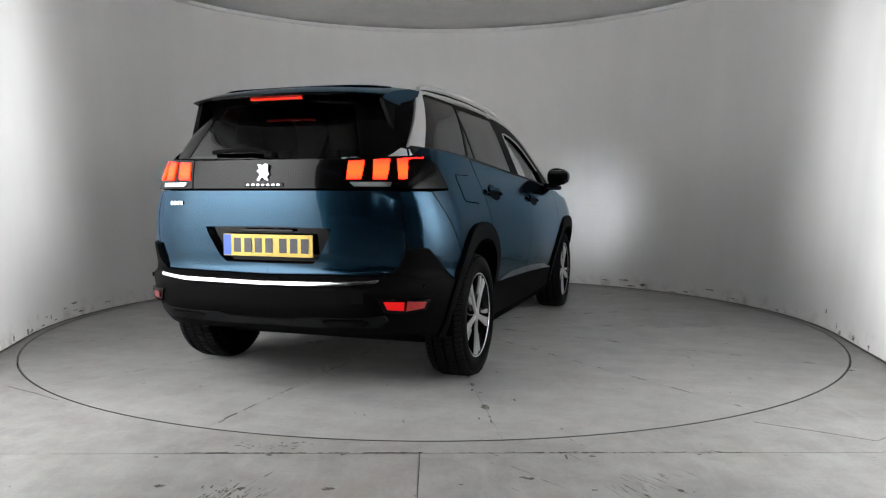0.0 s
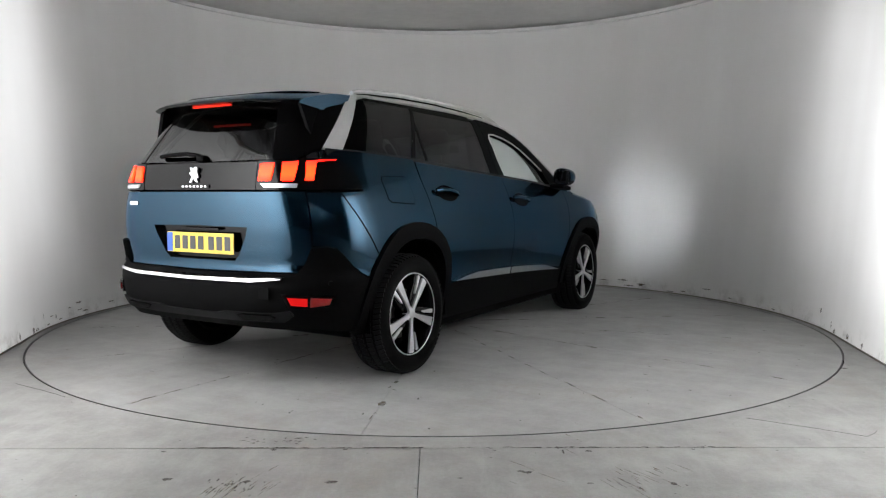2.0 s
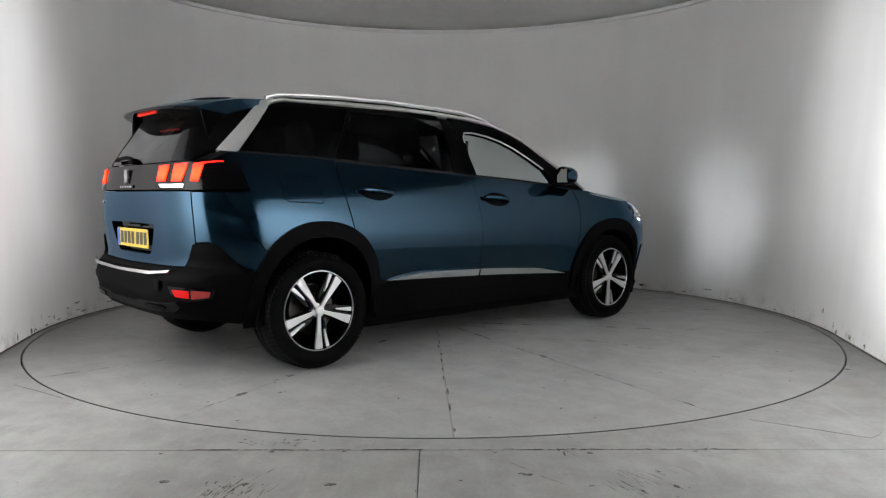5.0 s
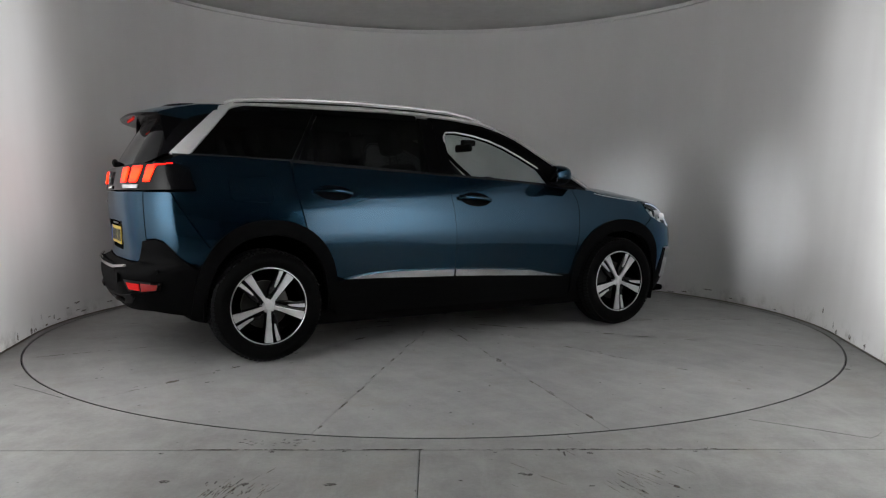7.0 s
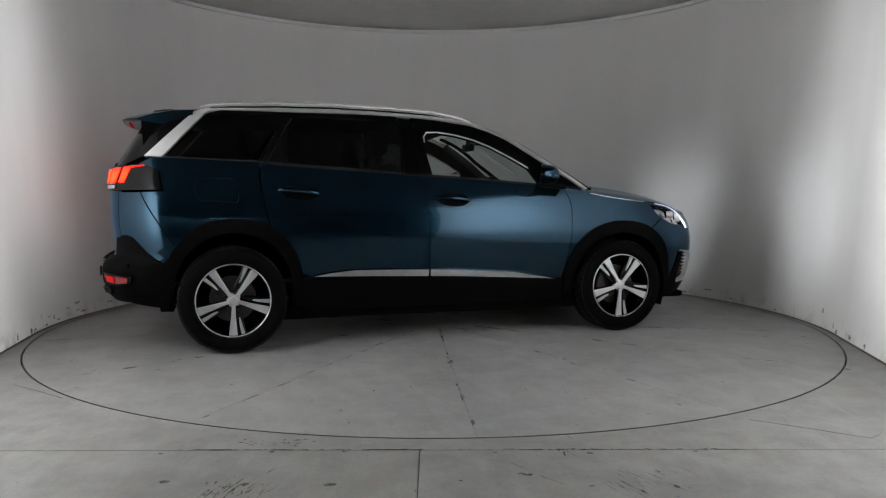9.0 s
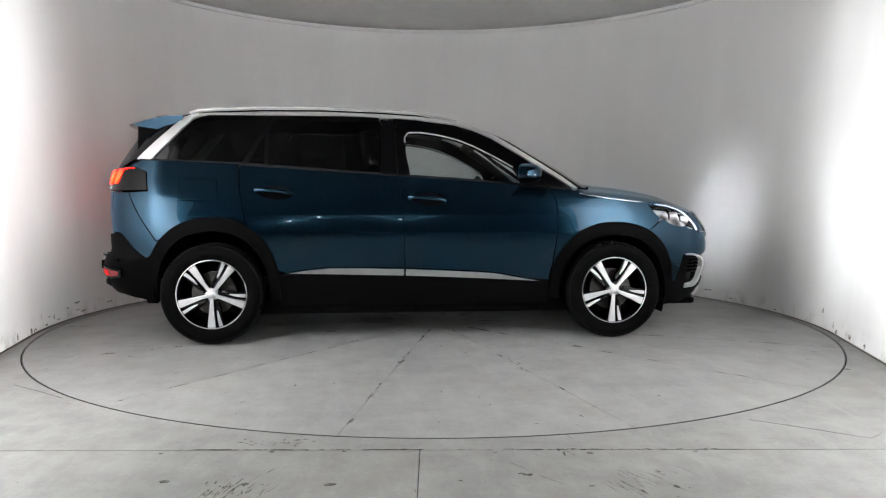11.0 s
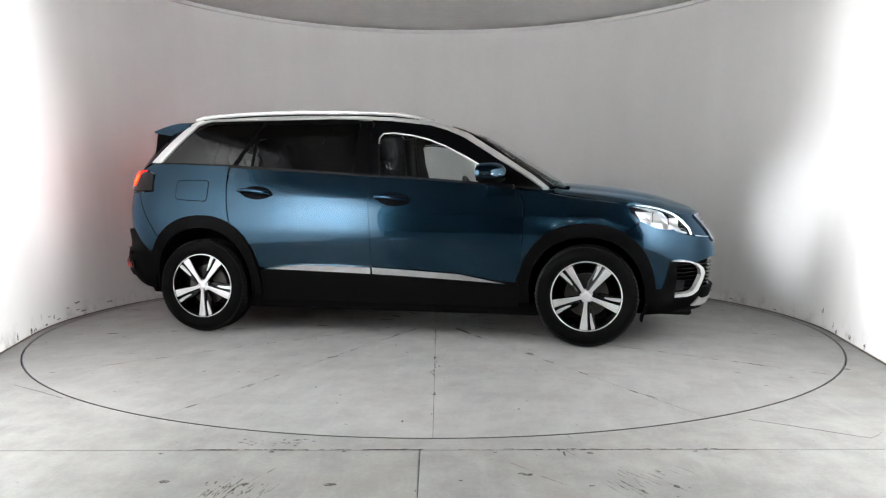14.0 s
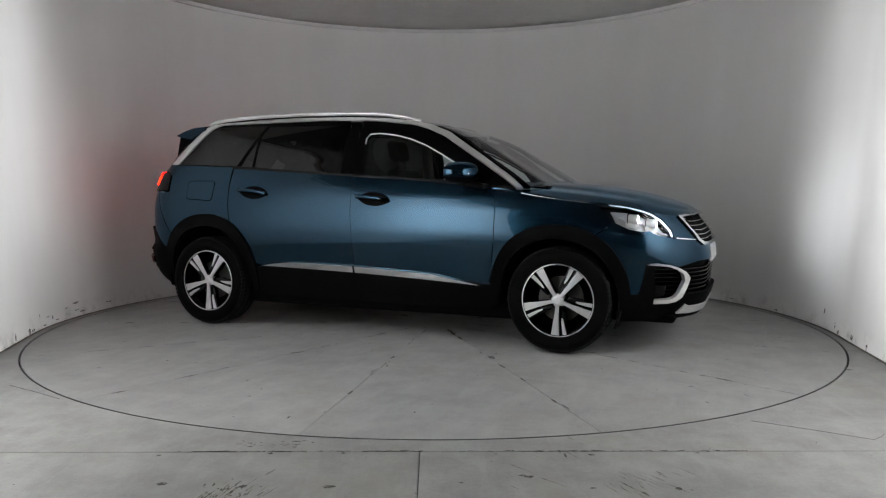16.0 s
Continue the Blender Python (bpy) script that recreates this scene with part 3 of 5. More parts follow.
def sheet(name, spec, poly, material, parent=None, label="", gap=0.0016, lift=0.0, thick=0.02, step=0.05, sides="both", whole=False, bulge=None):
    """A body panel: an outline in (m, z) on the skin, with edges that turn inward by thick. sides: both makes a right and a left one;
    whole joins the two halves of a panel that crosses the middle."""
    if gap:
        if whole:
            cut = inset(poly, gap)
            poly = [(0.0 if p[0] < gap * 1.6 else (2 * W0 + SIDE if p[0] > 2 * W0 + SIDE - gap * 1.6 else p[0]), p[1]) for p in cut]
        else:
            poly = inset(poly, gap)
    elif area(poly) < 0:
        poly = poly[::-1]
    verts, norms, faces, index = [], [], [], {}
    def vert(m, z):
        key = (round(m, 5), round(z, 5))
        if key not in index:
            index[key] = len(verts)
            n = normal_at(spec, m, z)
            extra = bulge(m, z) if bulge else 0.0
            verts.append(skin(spec, m, z) + n * (lift + extra))
            norms.append(n)
        return index[key]
    for tri in tessellate_polygon([[Vector((m, z, 0)) for m, z in poly]]):
        tri = [poly[k] for k in tri]
        a0, a1, b0, b1 = min(p[0] for p in tri), max(p[0] for p in tri), min(p[1] for p in tri), max(p[1] for p in tri)
        ccw = area(tri) > 0
        for i in range(int(a0 // step), int(a1 // step) + 1):
            strip = clip(clip(tri, 0, i * step, True), 0, (i + 1) * step, False)
            if len(strip) < 3:
                continue
            for j in range(int(b0 // step), int(b1 // step) + 1):
                cell = clip(clip(strip, 1, j * step, True), 1, (j + 1) * step, False)
                ids = []
                for p in cell if ccw else cell[::-1]:
                    v = vert(*p)
                    if v not in ids:
                        ids.append(v)
                if len(ids) > 2 and abs(area(cell)) > 1e-8:
                    faces.append(ids)
    ring = fine(poly, step * 0.7)
    base = len(verts)
    for m, z in ring:
        n = normal_at(spec, m, z)
        p = skin(spec, m, z) + n * (lift + (bulge(m, z) if bulge else 0.0))
        verts += [p, p - n * thick]
        norms += [n, n]
    k = len(ring)
    centre = 2 * W0 + SIDE
    for i in range(k):
        j = (i + 1) % k
        on_axis = whole and ((ring[i][0] < 1e-4 and ring[j][0] < 1e-4) or (ring[i][0] > centre - 1e-4 and ring[j][0] > centre - 1e-4))
        if not on_axis:
            faces.append([base + 2 * i, base + 2 * i + 1, base + 2 * j + 1, base + 2 * j])
    skirt_from = base
    def make(flip, join):
        vs, fs, ns = list(verts), list(faces), list(norms)
        if flip or join:
            fv = [Vector((v.x, -v.y, v.z)) for v in verts]
            fn = [Vector((v.x, -v.y, v.z)) for v in norms]
            ff = [f[::-1] for f in faces]
            if join:
                off = len(vs)
                vs, ns, fs = vs + fv, ns + fn, fs + [[i + off for i in f] for f in ff]
            else:
                vs, ns, fs = fv, fn, ff
        me = bpy.data.meshes.new(name)
        me.from_pydata(vs, [], fs)
        me.polygons.foreach_set("use_smooth", [True] * len(me.polygons))
        me.update()
        edge = set(range(skirt_from, len(verts)))
        loops = []
        for poly_ in me.polygons:
            rim = all((me.loops[l].vertex_index % len(verts)) in edge for l in poly_.loop_indices)
            for l in poly_.loop_indices:
                loops.append(tuple(poly_.normal) if rim else tuple(ns[me.loops[l].vertex_index]))
        me.normals_split_custom_set(loops)
        me.materials.append(material)
        if gap > 0 and lift == 0:
            me.materials.append(DARK)
            for poly_ in me.polygons:
                if all((v % len(verts)) in edge for v in poly_.vertices):
                    poly_.material_index = 1
        ob = new(name, me)
        ob.parent = parent or car
        return tagged(ob, label)
    if whole:
        return [make(False, True)]
    obs = [] if sides == "left" else [make(False, False)]
    if sides != "right":
        obs.append(make(True, False))
    return obs

L, U = LOWSPEC, UPSPEC
END = 2 * W0 + SIDE

def xs(spec, pts):
    out = []
    for k, (x, z) in enumerate(pts):
        if k:
            px, pz = pts[k - 1]
            n = max(1, int(math.hypot(x - px, z - pz) / 0.07))
            out += [(at_x(spec, px + (x - px) * i / n, pz + (z - pz) * i / n), pz + (z - pz) * i / n) for i in range(1, n)]
        out.append((at_x(spec, x, z), z))
    return out

def arch(cx, half, height, a0, a1, n=18, base=0.35, power=2.25):
    """Points of a wheel arch from angle a0 to a1 (degrees, 0 towards the front)."""
    out = []
    for k in range(n + 1):
        a = radians(a0 + (a1 - a0) * k / n)
        c, s = math.cos(a), math.sin(a)
        r = (abs(c) ** power + abs(s) ** power) ** (-1 / power)
        out.append((cx + half * r * c, base + height * r * s))
    return out

RA = dict(cx=-1.41, half=0.452, height=0.528)
FA = dict(cx=1.412, half=0.462, height=0.492)
def rear_arch(a0, a1, n=14):
    return arch(RA["cx"], RA["half"], RA["height"], a0, a1, n)
def front_arch(a0, a1, n=14):
    return arch(FA["cx"], FA["half"], FA["height"], a0, a1, n)

def build_side_panels():
    door_r = xs(L, [(-1.225, 1.235), (-1.23, 1.11), (-1.205, 0.95), (-1.172, 0.80)] + rear_arch(58, 17, 10) + [(-0.90, 0.485), (-0.093, 0.482), (-0.10, 0.78), (-0.13, 1.165), (-0.6, 1.195)])
    rear = sheet("rear_door", L, door_r, PAINT)
    door_f = xs(L, [(-0.13, 1.165), (-0.10, 0.78), (-0.09, 0.48), (0.5, 0.465), (0.935, 0.43), (0.955, 0.5), (0.982, 0.71), (0.99, 0.90), (0.985, 0.99), (0.95, 1.075), (0.69, 1.105), (0.3, 1.14)])
    front = sheet("front_door", L, door_f, PAINT)
    fender = xs(L, [(0.952, 1.073), (0.988, 0.99), (0.992, 0.90), (0.984, 0.71), (0.958, 0.5), (0.955, 0.47)] + front_arch(163, 58, 16)) \
        + [(4.842, 0.771), (5.022, 0.863), (5.0, 0.90), (4.986, 0.975), (4.93, 0.983)] + xs(L, [(1.45, 1.012), (1.24, 1.043), (1.14, 1.068)])
    sheet("front_wing", L, [(m + (0.016 if m > 4.95 and z > 0.85 else 0.0), z) for m, z in fender], PAINT)
    quarter = xs(L, [(-1.24, 1.245), (-1.6, 1.262), (-1.90, 1.270)]) + [(1.00, 1.225), (1.115, 1.218), (1.24, 1.188), (1.268, 1.055), (1.078, 1.048), (1.307, 0.722)] \
        + xs(L, rear_arch(136, 59, 14) + [(-1.178, 0.80), (-1.21, 0.95), (-1.236, 1.11)])
    sheet("rear_quarter_panel", L, quarter, PAINT)
    corner = [(0.778, 1.048), (1.07, 1.048), (1.303, 0.718)] + xs(L, rear_arch(137, 149, 3)) + [(1.255, 0.604), (1.18, 0.625), (1.095, 0.664), (1.02, 0.72), (0.951, 0.762), (0.86, 0.776), (0.760, 0.772)]
    sheet("rear_corner_panel", L, corner, PAINT)
    sill = xs(L, [(-0.965, 0.47)] + rear_arch(14, 0, 3) + [(-0.96, 0.25), (0.95, 0.245)] + front_arch(180, 166, 3) + [(0.94, 0.428), (0.5, 0.463), (-0.09, 0.479), (-0.9, 0.482)])
    sheet("sill_cladding", L, sill, CLADDING, thick=0.05)
    for arc_, inner, name in ((rear_arch, (-1.408, 0.378, 0.435), "rear_arch_cladding"), (front_arch, (1.41, 0.385, 0.40), "front_arch_cladding")):
        outer_pts = arc_(4, 176, 30)
        inner_pts = arch(inner[0], inner[1], inner[2], 176, 4, 30)
        poly = xs(L, [(outer_pts[0][0], 0.29)] + outer_pts + [(outer_pts[-1][0], 0.29)] + [(inner_pts[0][0], 0.29)] + inner_pts + [(inner_pts[-1][0], 0.29)])
        sheet(name, L, poly, CLADDING, lift=0.016, thick=0.06, gap=0.001, step=0.04)
    strip_r = xs(L, [(-0.90, 0.492), (-0.78, 0.512), (-0.62, 0.527), (-0.35, 0.524), (-0.103, 0.517), (-0.103, 0.470), (-0.5, 0.482)])
    sheet("rear_door_trim_strip", L, strip_r, CHROME, lift=0.016, thick=0.016, gap=0, step=0.03, label="brushed silver trim strip")
    strip_f = xs(L, [(-0.088, 0.517), (0.18, 0.505), (0.54, 0.482), (0.87, 0.421), (0.55, 0.440), (0.18, 0.459), (-0.088, 0.470)])
    sheet("front_door_trim_strip", L, strip_f, CHROME, lift=0.016, thick=0.016, gap=0, step=0.03, label="brushed silver trim strip")
    # belt moulding between doors and glass
    belt = [(-1.93, 1.272), (-1.24, 1.245), (-0.6, 1.20), (-0.13, 1.168), (0.3, 1.142), (0.72, 1.108), (1.10, 1.075)]
    sheet("belt_moulding", U, xs(U, [(x, z + 0.008) for x, z in belt] + [(x, z - 0.03) for x, z in belt[::-1]]), SILL_RUBBER, lift=0.010, thick=0.02, gap=0)
    # fuel flap, on the right alone
    flap = [(-1.645, 1.12), (-1.625, 1.14), (-1.40, 1.14), (-1.378, 1.12), (-1.372, 1.0), (-1.39, 0.98), (-1.61, 0.992), (-1.635, 1.01)]
    sheet("fuel_flap_gap", L, xs(L, flap), DARK, lift=0.0012, thick=0.004, gap=0, sides="right")
    sheet("fuel_flap", L, xs(L, flap), PAINT, lift=0.0028, thick=0.004, gap=0.0045, sides="right")
    # door handles: a black patch as the scooped bowl's shade, a bar across it
    for door, x0, x1, z in ((rear, -1.12, -0.865, 1.05), (front, -0.065, 0.19, 1.005)):
        cx, cz = (x0 + x1) / 2 + 0.012, z - 0.004
        bowl = [(cx + 0.122 * math.cos(a) * abs(math.cos(a)) ** 0.1, cz + 0.049 * math.sin(a) - 0.02 * math.cos(a) * 0.3) for a in (k * math.pi / 14 for k in range(28))]
        for side, ob in zip(("right", "left"), door):
            sheet("handle_bowl", L, xs(L, bowl), PILLAR_BLACK, parent=ob, lift=0.0016, thick=0.003, gap=0, sides=side, step=0.03)
            pts = []
            for k in range(13):
                u = k / 12
                x = x0 + (x1 - x0) * u
                zz = z + 0.008 - 0.022 * u
                m = at_x(L, x, zz)
                out = 0.012 + 0.026 * math.sin(math.pi * min(1, max(0, u * 1.04))) ** 0.5
                p = skin(L, m, zz) + normal_at(L, m, zz) * out
                pts.append(p if side == "right" else Vector((p.x, -p.y, p.z)))
            smooth(part("handle", tube_bm(pts, 0.0115, 10, 1.35), PAINT, ob), 60)

def build_glasshouse():
    q = sheet("quarter_window", U, xs(U, [(-1.835, 1.272), (-1.70, 1.425), (-1.575, 1.565), (-1.54, 1.580), (-1.03, 1.578), (-1.225, 1.248)]), PRIVACY, thick=0.006)
    sheet("rear_door_window", U, xs(U, [(-1.185, 1.240), (-1.10, 1.41), (-1.005, 1.565), (-0.26, 1.555), (-0.215, 1.185)]), PRIVACY, thick=0.006)
    sheet("window_pillar", U, xs(U, [(-1.225, 1.246), (-1.03, 1.577), (-1.006, 1.577), (-1.188, 1.242)]), PILLAR_BLACK, gap=0, lift=0.003)
    for poly in ([(-1.07, 1.238), (-1.045, 1.236), (-1.045, 1.49), (-1.07, 1.445)],):
        sheet("window_divider", U, xs(U, poly), PILLAR_BLACK, gap=0, lift=0.002, thick=0.006)
    sheet("door_pillar", U, xs(U, [(-0.255, 1.188), (-0.262, 1.572), (-0.163, 1.568), (-0.142, 1.172)]), PILLAR_BLACK, gap=0.001, lift=0.002)
    sheet("rear_window_header", U, xs(U, [(-1.53, 1.582), (-1.47, 1.596), (-0.5, 1.598), (-0.27, 1.59), (-0.27, 1.556), (-1.0, 1.566), (-1.03, 1.579)]), PILLAR_BLACK, gap=0, lift=0.001)
    edge = [(-0.05, 1.163), (-0.075, 1.30), (-0.085, 1.445), (-0.06, 1.478), (0.02, 1.482), (0.16, 1.463), (0.29, 1.430), (0.41, 1.383), (0.55, 1.312), (0.69, 1.232), (0.77, 1.115)]
    outer = [(0.775, 1.108), (1.11, 1.076), (1.02, 1.140), (0.78, 1.292), (0.54, 1.442), (0.41, 1.498), (0.28, 1.536), (0.0, 1.572), (-0.163, 1.583), (-0.14, 1.170), (-0.055, 1.160)]
    sheet("front_window_frame", U, xs(U, edge + outer), PILLAR_BLACK, gap=0, lift=0.003, thick=0.035, step=0.04)
    sheet("front_window", U, xs(U, edge), CLEAR, gap=-0.004, lift=-0.016, thick=0.004)
    for sgn in (1, -1):
        pts = [skin(U, at_x(U, x, z), z) + Vector((0, -0.004, 0)) for x, z in [(-0.0835, 1.405)] + edge[2:-1]]
        pts = [Vector((p.x, p.y * sgn, p.z)) for p in pts]
        smooth(part("window_bead", tube_bm(pts, 0.0055, 6), SATIN, car, "thin silver bead"), 80)
    lower = [(-1.945, 1.276), (-1.84, 1.270), (-1.70, 1.428), (-1.578, 1.568), (-1.54, 1.585), (-1.47, 1.597), (-1.0, 1.602), (-0.5, 1.600), (-0.2, 1.588), (0.0, 1.575), (0.28, 1.539), (0.41, 1.50), (0.54, 1.445), (0.78, 1.295), (1.02, 1.143), (1.12, 1.072)]
    upper = [(1.155, 1.075), (1.045, 1.160), (0.80, 1.318), (0.555, 1.470), (0.42, 1.522), (0.28, 1.559), (0.0, 1.594), (-0.2, 1.606), (-0.5, 1.618), (-1.06, 1.622), (-1.44, 1.618), (-1.55, 1.606), (-1.64, 1.575), (-1.785, 1.435)]
    sheet("silver_roof_strip", U, xs(U, lower + upper), SATIN, gap=0, lift=0.013, thick=0.02, step=0.03, label="satin silver strip along roof and rear pillar")
    top = [(at_x(U, x, z), z) for x, z in ((1.165, 1.085), (1.055, 1.168), (0.81, 1.325), (0.565, 1.478), (0.43, 1.53))]
    black = [(m + 0.07, z) for m, z in top]
    sheet("windscreen_pillar", U, top + black[::-1], GLOSS_BLACK, gap=0, lift=0.004)
    sheet("windscreen", U, black + [(END, 1.56), (END, 1.085)], CLEAR, gap=0, whole=True, thick=0.004)
    # rear screen and its dark surround
    glass = [(0.0, 1.212), (0.60, 1.218), (0.575, 1.35), (0.545, 1.50), (0.0, 1.53)]
    sheet("rear_screen", U, glass, PRIVACY, gap=0, whole=True, thick=0.004, label="dark tinted rear screen")
    sur = [(0.60, 1.218), (0.74, 1.220), (0.88, 1.275)] + [(m - 0.005, z) for m, z in xs(U, [(-1.95, 1.276), (-1.79, 1.435), (-1.65, 1.57)])] + [(0.9, 1.60), (0.0, 1.60), (0.0, 1.53), (0.545, 1.50), (0.575, 1.35)]
    sheet("rear_screen_surround", U, sur, GLOSS_BLACK, gap=0, whole=True, lift=0.003)
    # roof
    edge_z = lut([(-2.0, 1.575), (-1.6, 1.602), (-1.06, 1.622), (-0.5, 1.618), (0.0, 1.594), (0.28, 1.557), (0.38, 1.53)])
    bm = bmesh.new()
    rows = []
    for i in range(33):
        x = -1.66 + 2.02 * i / 32
        z = edge_z(x)
        y = -skin(U, at_x(U, max(x, -1.62), z), z).y - max(0, -1.62 - x) * 0.2 - 0.014
        rows.append([bm.verts.new((x, y * (2 * j / 20 - 1), z + 0.030 * (1 - abs(2 * j / 20 - 1) ** 2.2))) for j in range(21)])
    for p, q in zip(rows, rows[1:]):
        for j in range(20):
            bm.faces.new((p[j], q[j], q[j + 1], p[j + 1]))
    bmesh.ops.recalc_face_normals(bm, faces=bm.faces[:])
    smooth(part("roof", bm, PAINT, car), 180)
    bm = bmesh.new()
    rows = []
    for i in range(25):
        x = -1.8 + 2.1 * i / 24
        z = edge_z(x) - 0.05
        y = -skin(U, at_x(U, max(x, -1.62), z), z).y - 0.03
        rows.append([bm.verts.new((x, y * (2 * j / 8 - 1), z + 0.02 * (1 - abs(2 * j / 8 - 1) ** 2))) for j in range(9)])
    for p, q in zip(rows, rows[1:]):
        for j in range(8):
            bm.faces.new((p[j], p[j + 1], q[j + 1], q[j]))
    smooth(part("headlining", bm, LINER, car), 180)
    for sgn in (1, -1):
        pts = [(-1.60, 0.600, 1.606), (-1.54, 0.600, 1.624), (-1.42, 0.600, 1.636), (-1.1, 0.603, 1.650), (-0.7, 0.606, 1.653), (-0.3, 0.602, 1.643), (0.0, 0.592, 1.628), (0.18, 0.582, 1.600), (0.30, 0.574, 1.568)]
        smooth(part("roof_rail", tube_bm([(x, -y * sgn, z + 0.004) for x, y, z in pts], 0.013, 12, 0.95), SATIN, car, "satin silver roof rail"), 70)
        # black tube that stands in for the shade between rail and roof strip
        smooth(part("rail_foot", tube_bm([(x, -(y - 0.010) * sgn, z - 0.017) for x, y, z in pts[1:-1]], 0.006, 8), GLOSS_BLACK, car), 70)
    # spoiler
    bm = bmesh.new()
    rows = []
    for j in range(31):
        v = 2 * j / 30 - 1
        c = abs(v) ** 3
        prof = [(-1.64, 1.602), (-1.80, 1.598), (-1.98, 1.577), (-2.10, 1.552), (-2.125, 1.541), (-2.118, 1.529), (-2.06, 1.520), (-1.96, 1.516), (-1.86, 1.513), (-1.66, 1.55)]
        ring = []
        for i, (x, z) in enumerate(prof):
            xx = x + 0.13 * c * min(1, max(0, (-1.7 - x) / 0.4))
            wide = 0.572 + 0.052 * ease((x + 2.12) / 0.44) - (0.016 if i > 4 else 0.0)
            mid = 1.535 + (x + 2.12) * 0.113
            thin = max(0.9, (1 - abs(v) ** 9) ** 0.5)
            ring.append(bm.verts.new((xx, wide * v, mid + (z - mid) * thin - 0.010 * c - abs(v) ** 14 * (0, 0, 0, 0, 0, 0, 0, 0.008, 0.016, 0.02)[i] + (0.004 + 0.029 * ease((x + 2.12) / 0.45)) * (1 - abs(v) ** 2.2))))
        rows.append(ring)
    for p, q in zip(rows, rows[1:]):
        for k in range(len(p)):
            bm.faces.new((p[k], p[(k + 1) % len(p)], q[(k + 1) % len(p)], q[k]))
    bm.faces.new(rows[0])
    bm.faces.new(rows[-1][::-1])
    bmesh.ops.recalc_face_normals(bm, faces=bm.faces[:])
    spoiler = smooth(part("roof_spoiler", bm, PAINT, car, "blue roof spoiler over the rear screen"), 40)
    spoiler.data.materials.append(GLOSS_BLACK)
    for f in spoiler.data.polygons:
        if f.normal.z < -0.25 and abs(f.normal.y) < 0.6:
            f.material_index = 1
    for sgn in (1, -1):
        # the black fin that closes the side between spoiler, pillar and screen
        bm = bmesh.new()
        outer = [(-1.975, 0.545, 1.534), (-1.66, 0.560, 1.572), (-1.80, 0.605, 1.425), (-1.93, 0.645, 1.290), (-1.955, 0.632, 1.288)]
        a = [bm.verts.new((x, -y * sgn, z)) for x, y, z in outer]
        b = [bm.verts.new((x + 0.004, -(y - 0.022) * sgn, z)) for x, y, z in outer]
        bm.faces.new(a)
        bm.faces.new(b[::-1])
        for k in range(len(a)):
            bm.faces.new((a[k - 1], a[k], b[k], b[k - 1]))
        bmesh.ops.recalc_face_normals(bm, faces=bm.faces[:])
        part("spoiler_fin", bm, PILLAR_BLACK, spoiler, "satin black side fin")
    part("brake_light", box_bm(0.014, 0.30, 0.009, Matrix.Translation((-2.075, 0, 1.522)) @ Matrix.Rotation(0.3, 4, 'Y'), 0.003), BRAKE_GLOW, spoiler, "lit red high brake light")

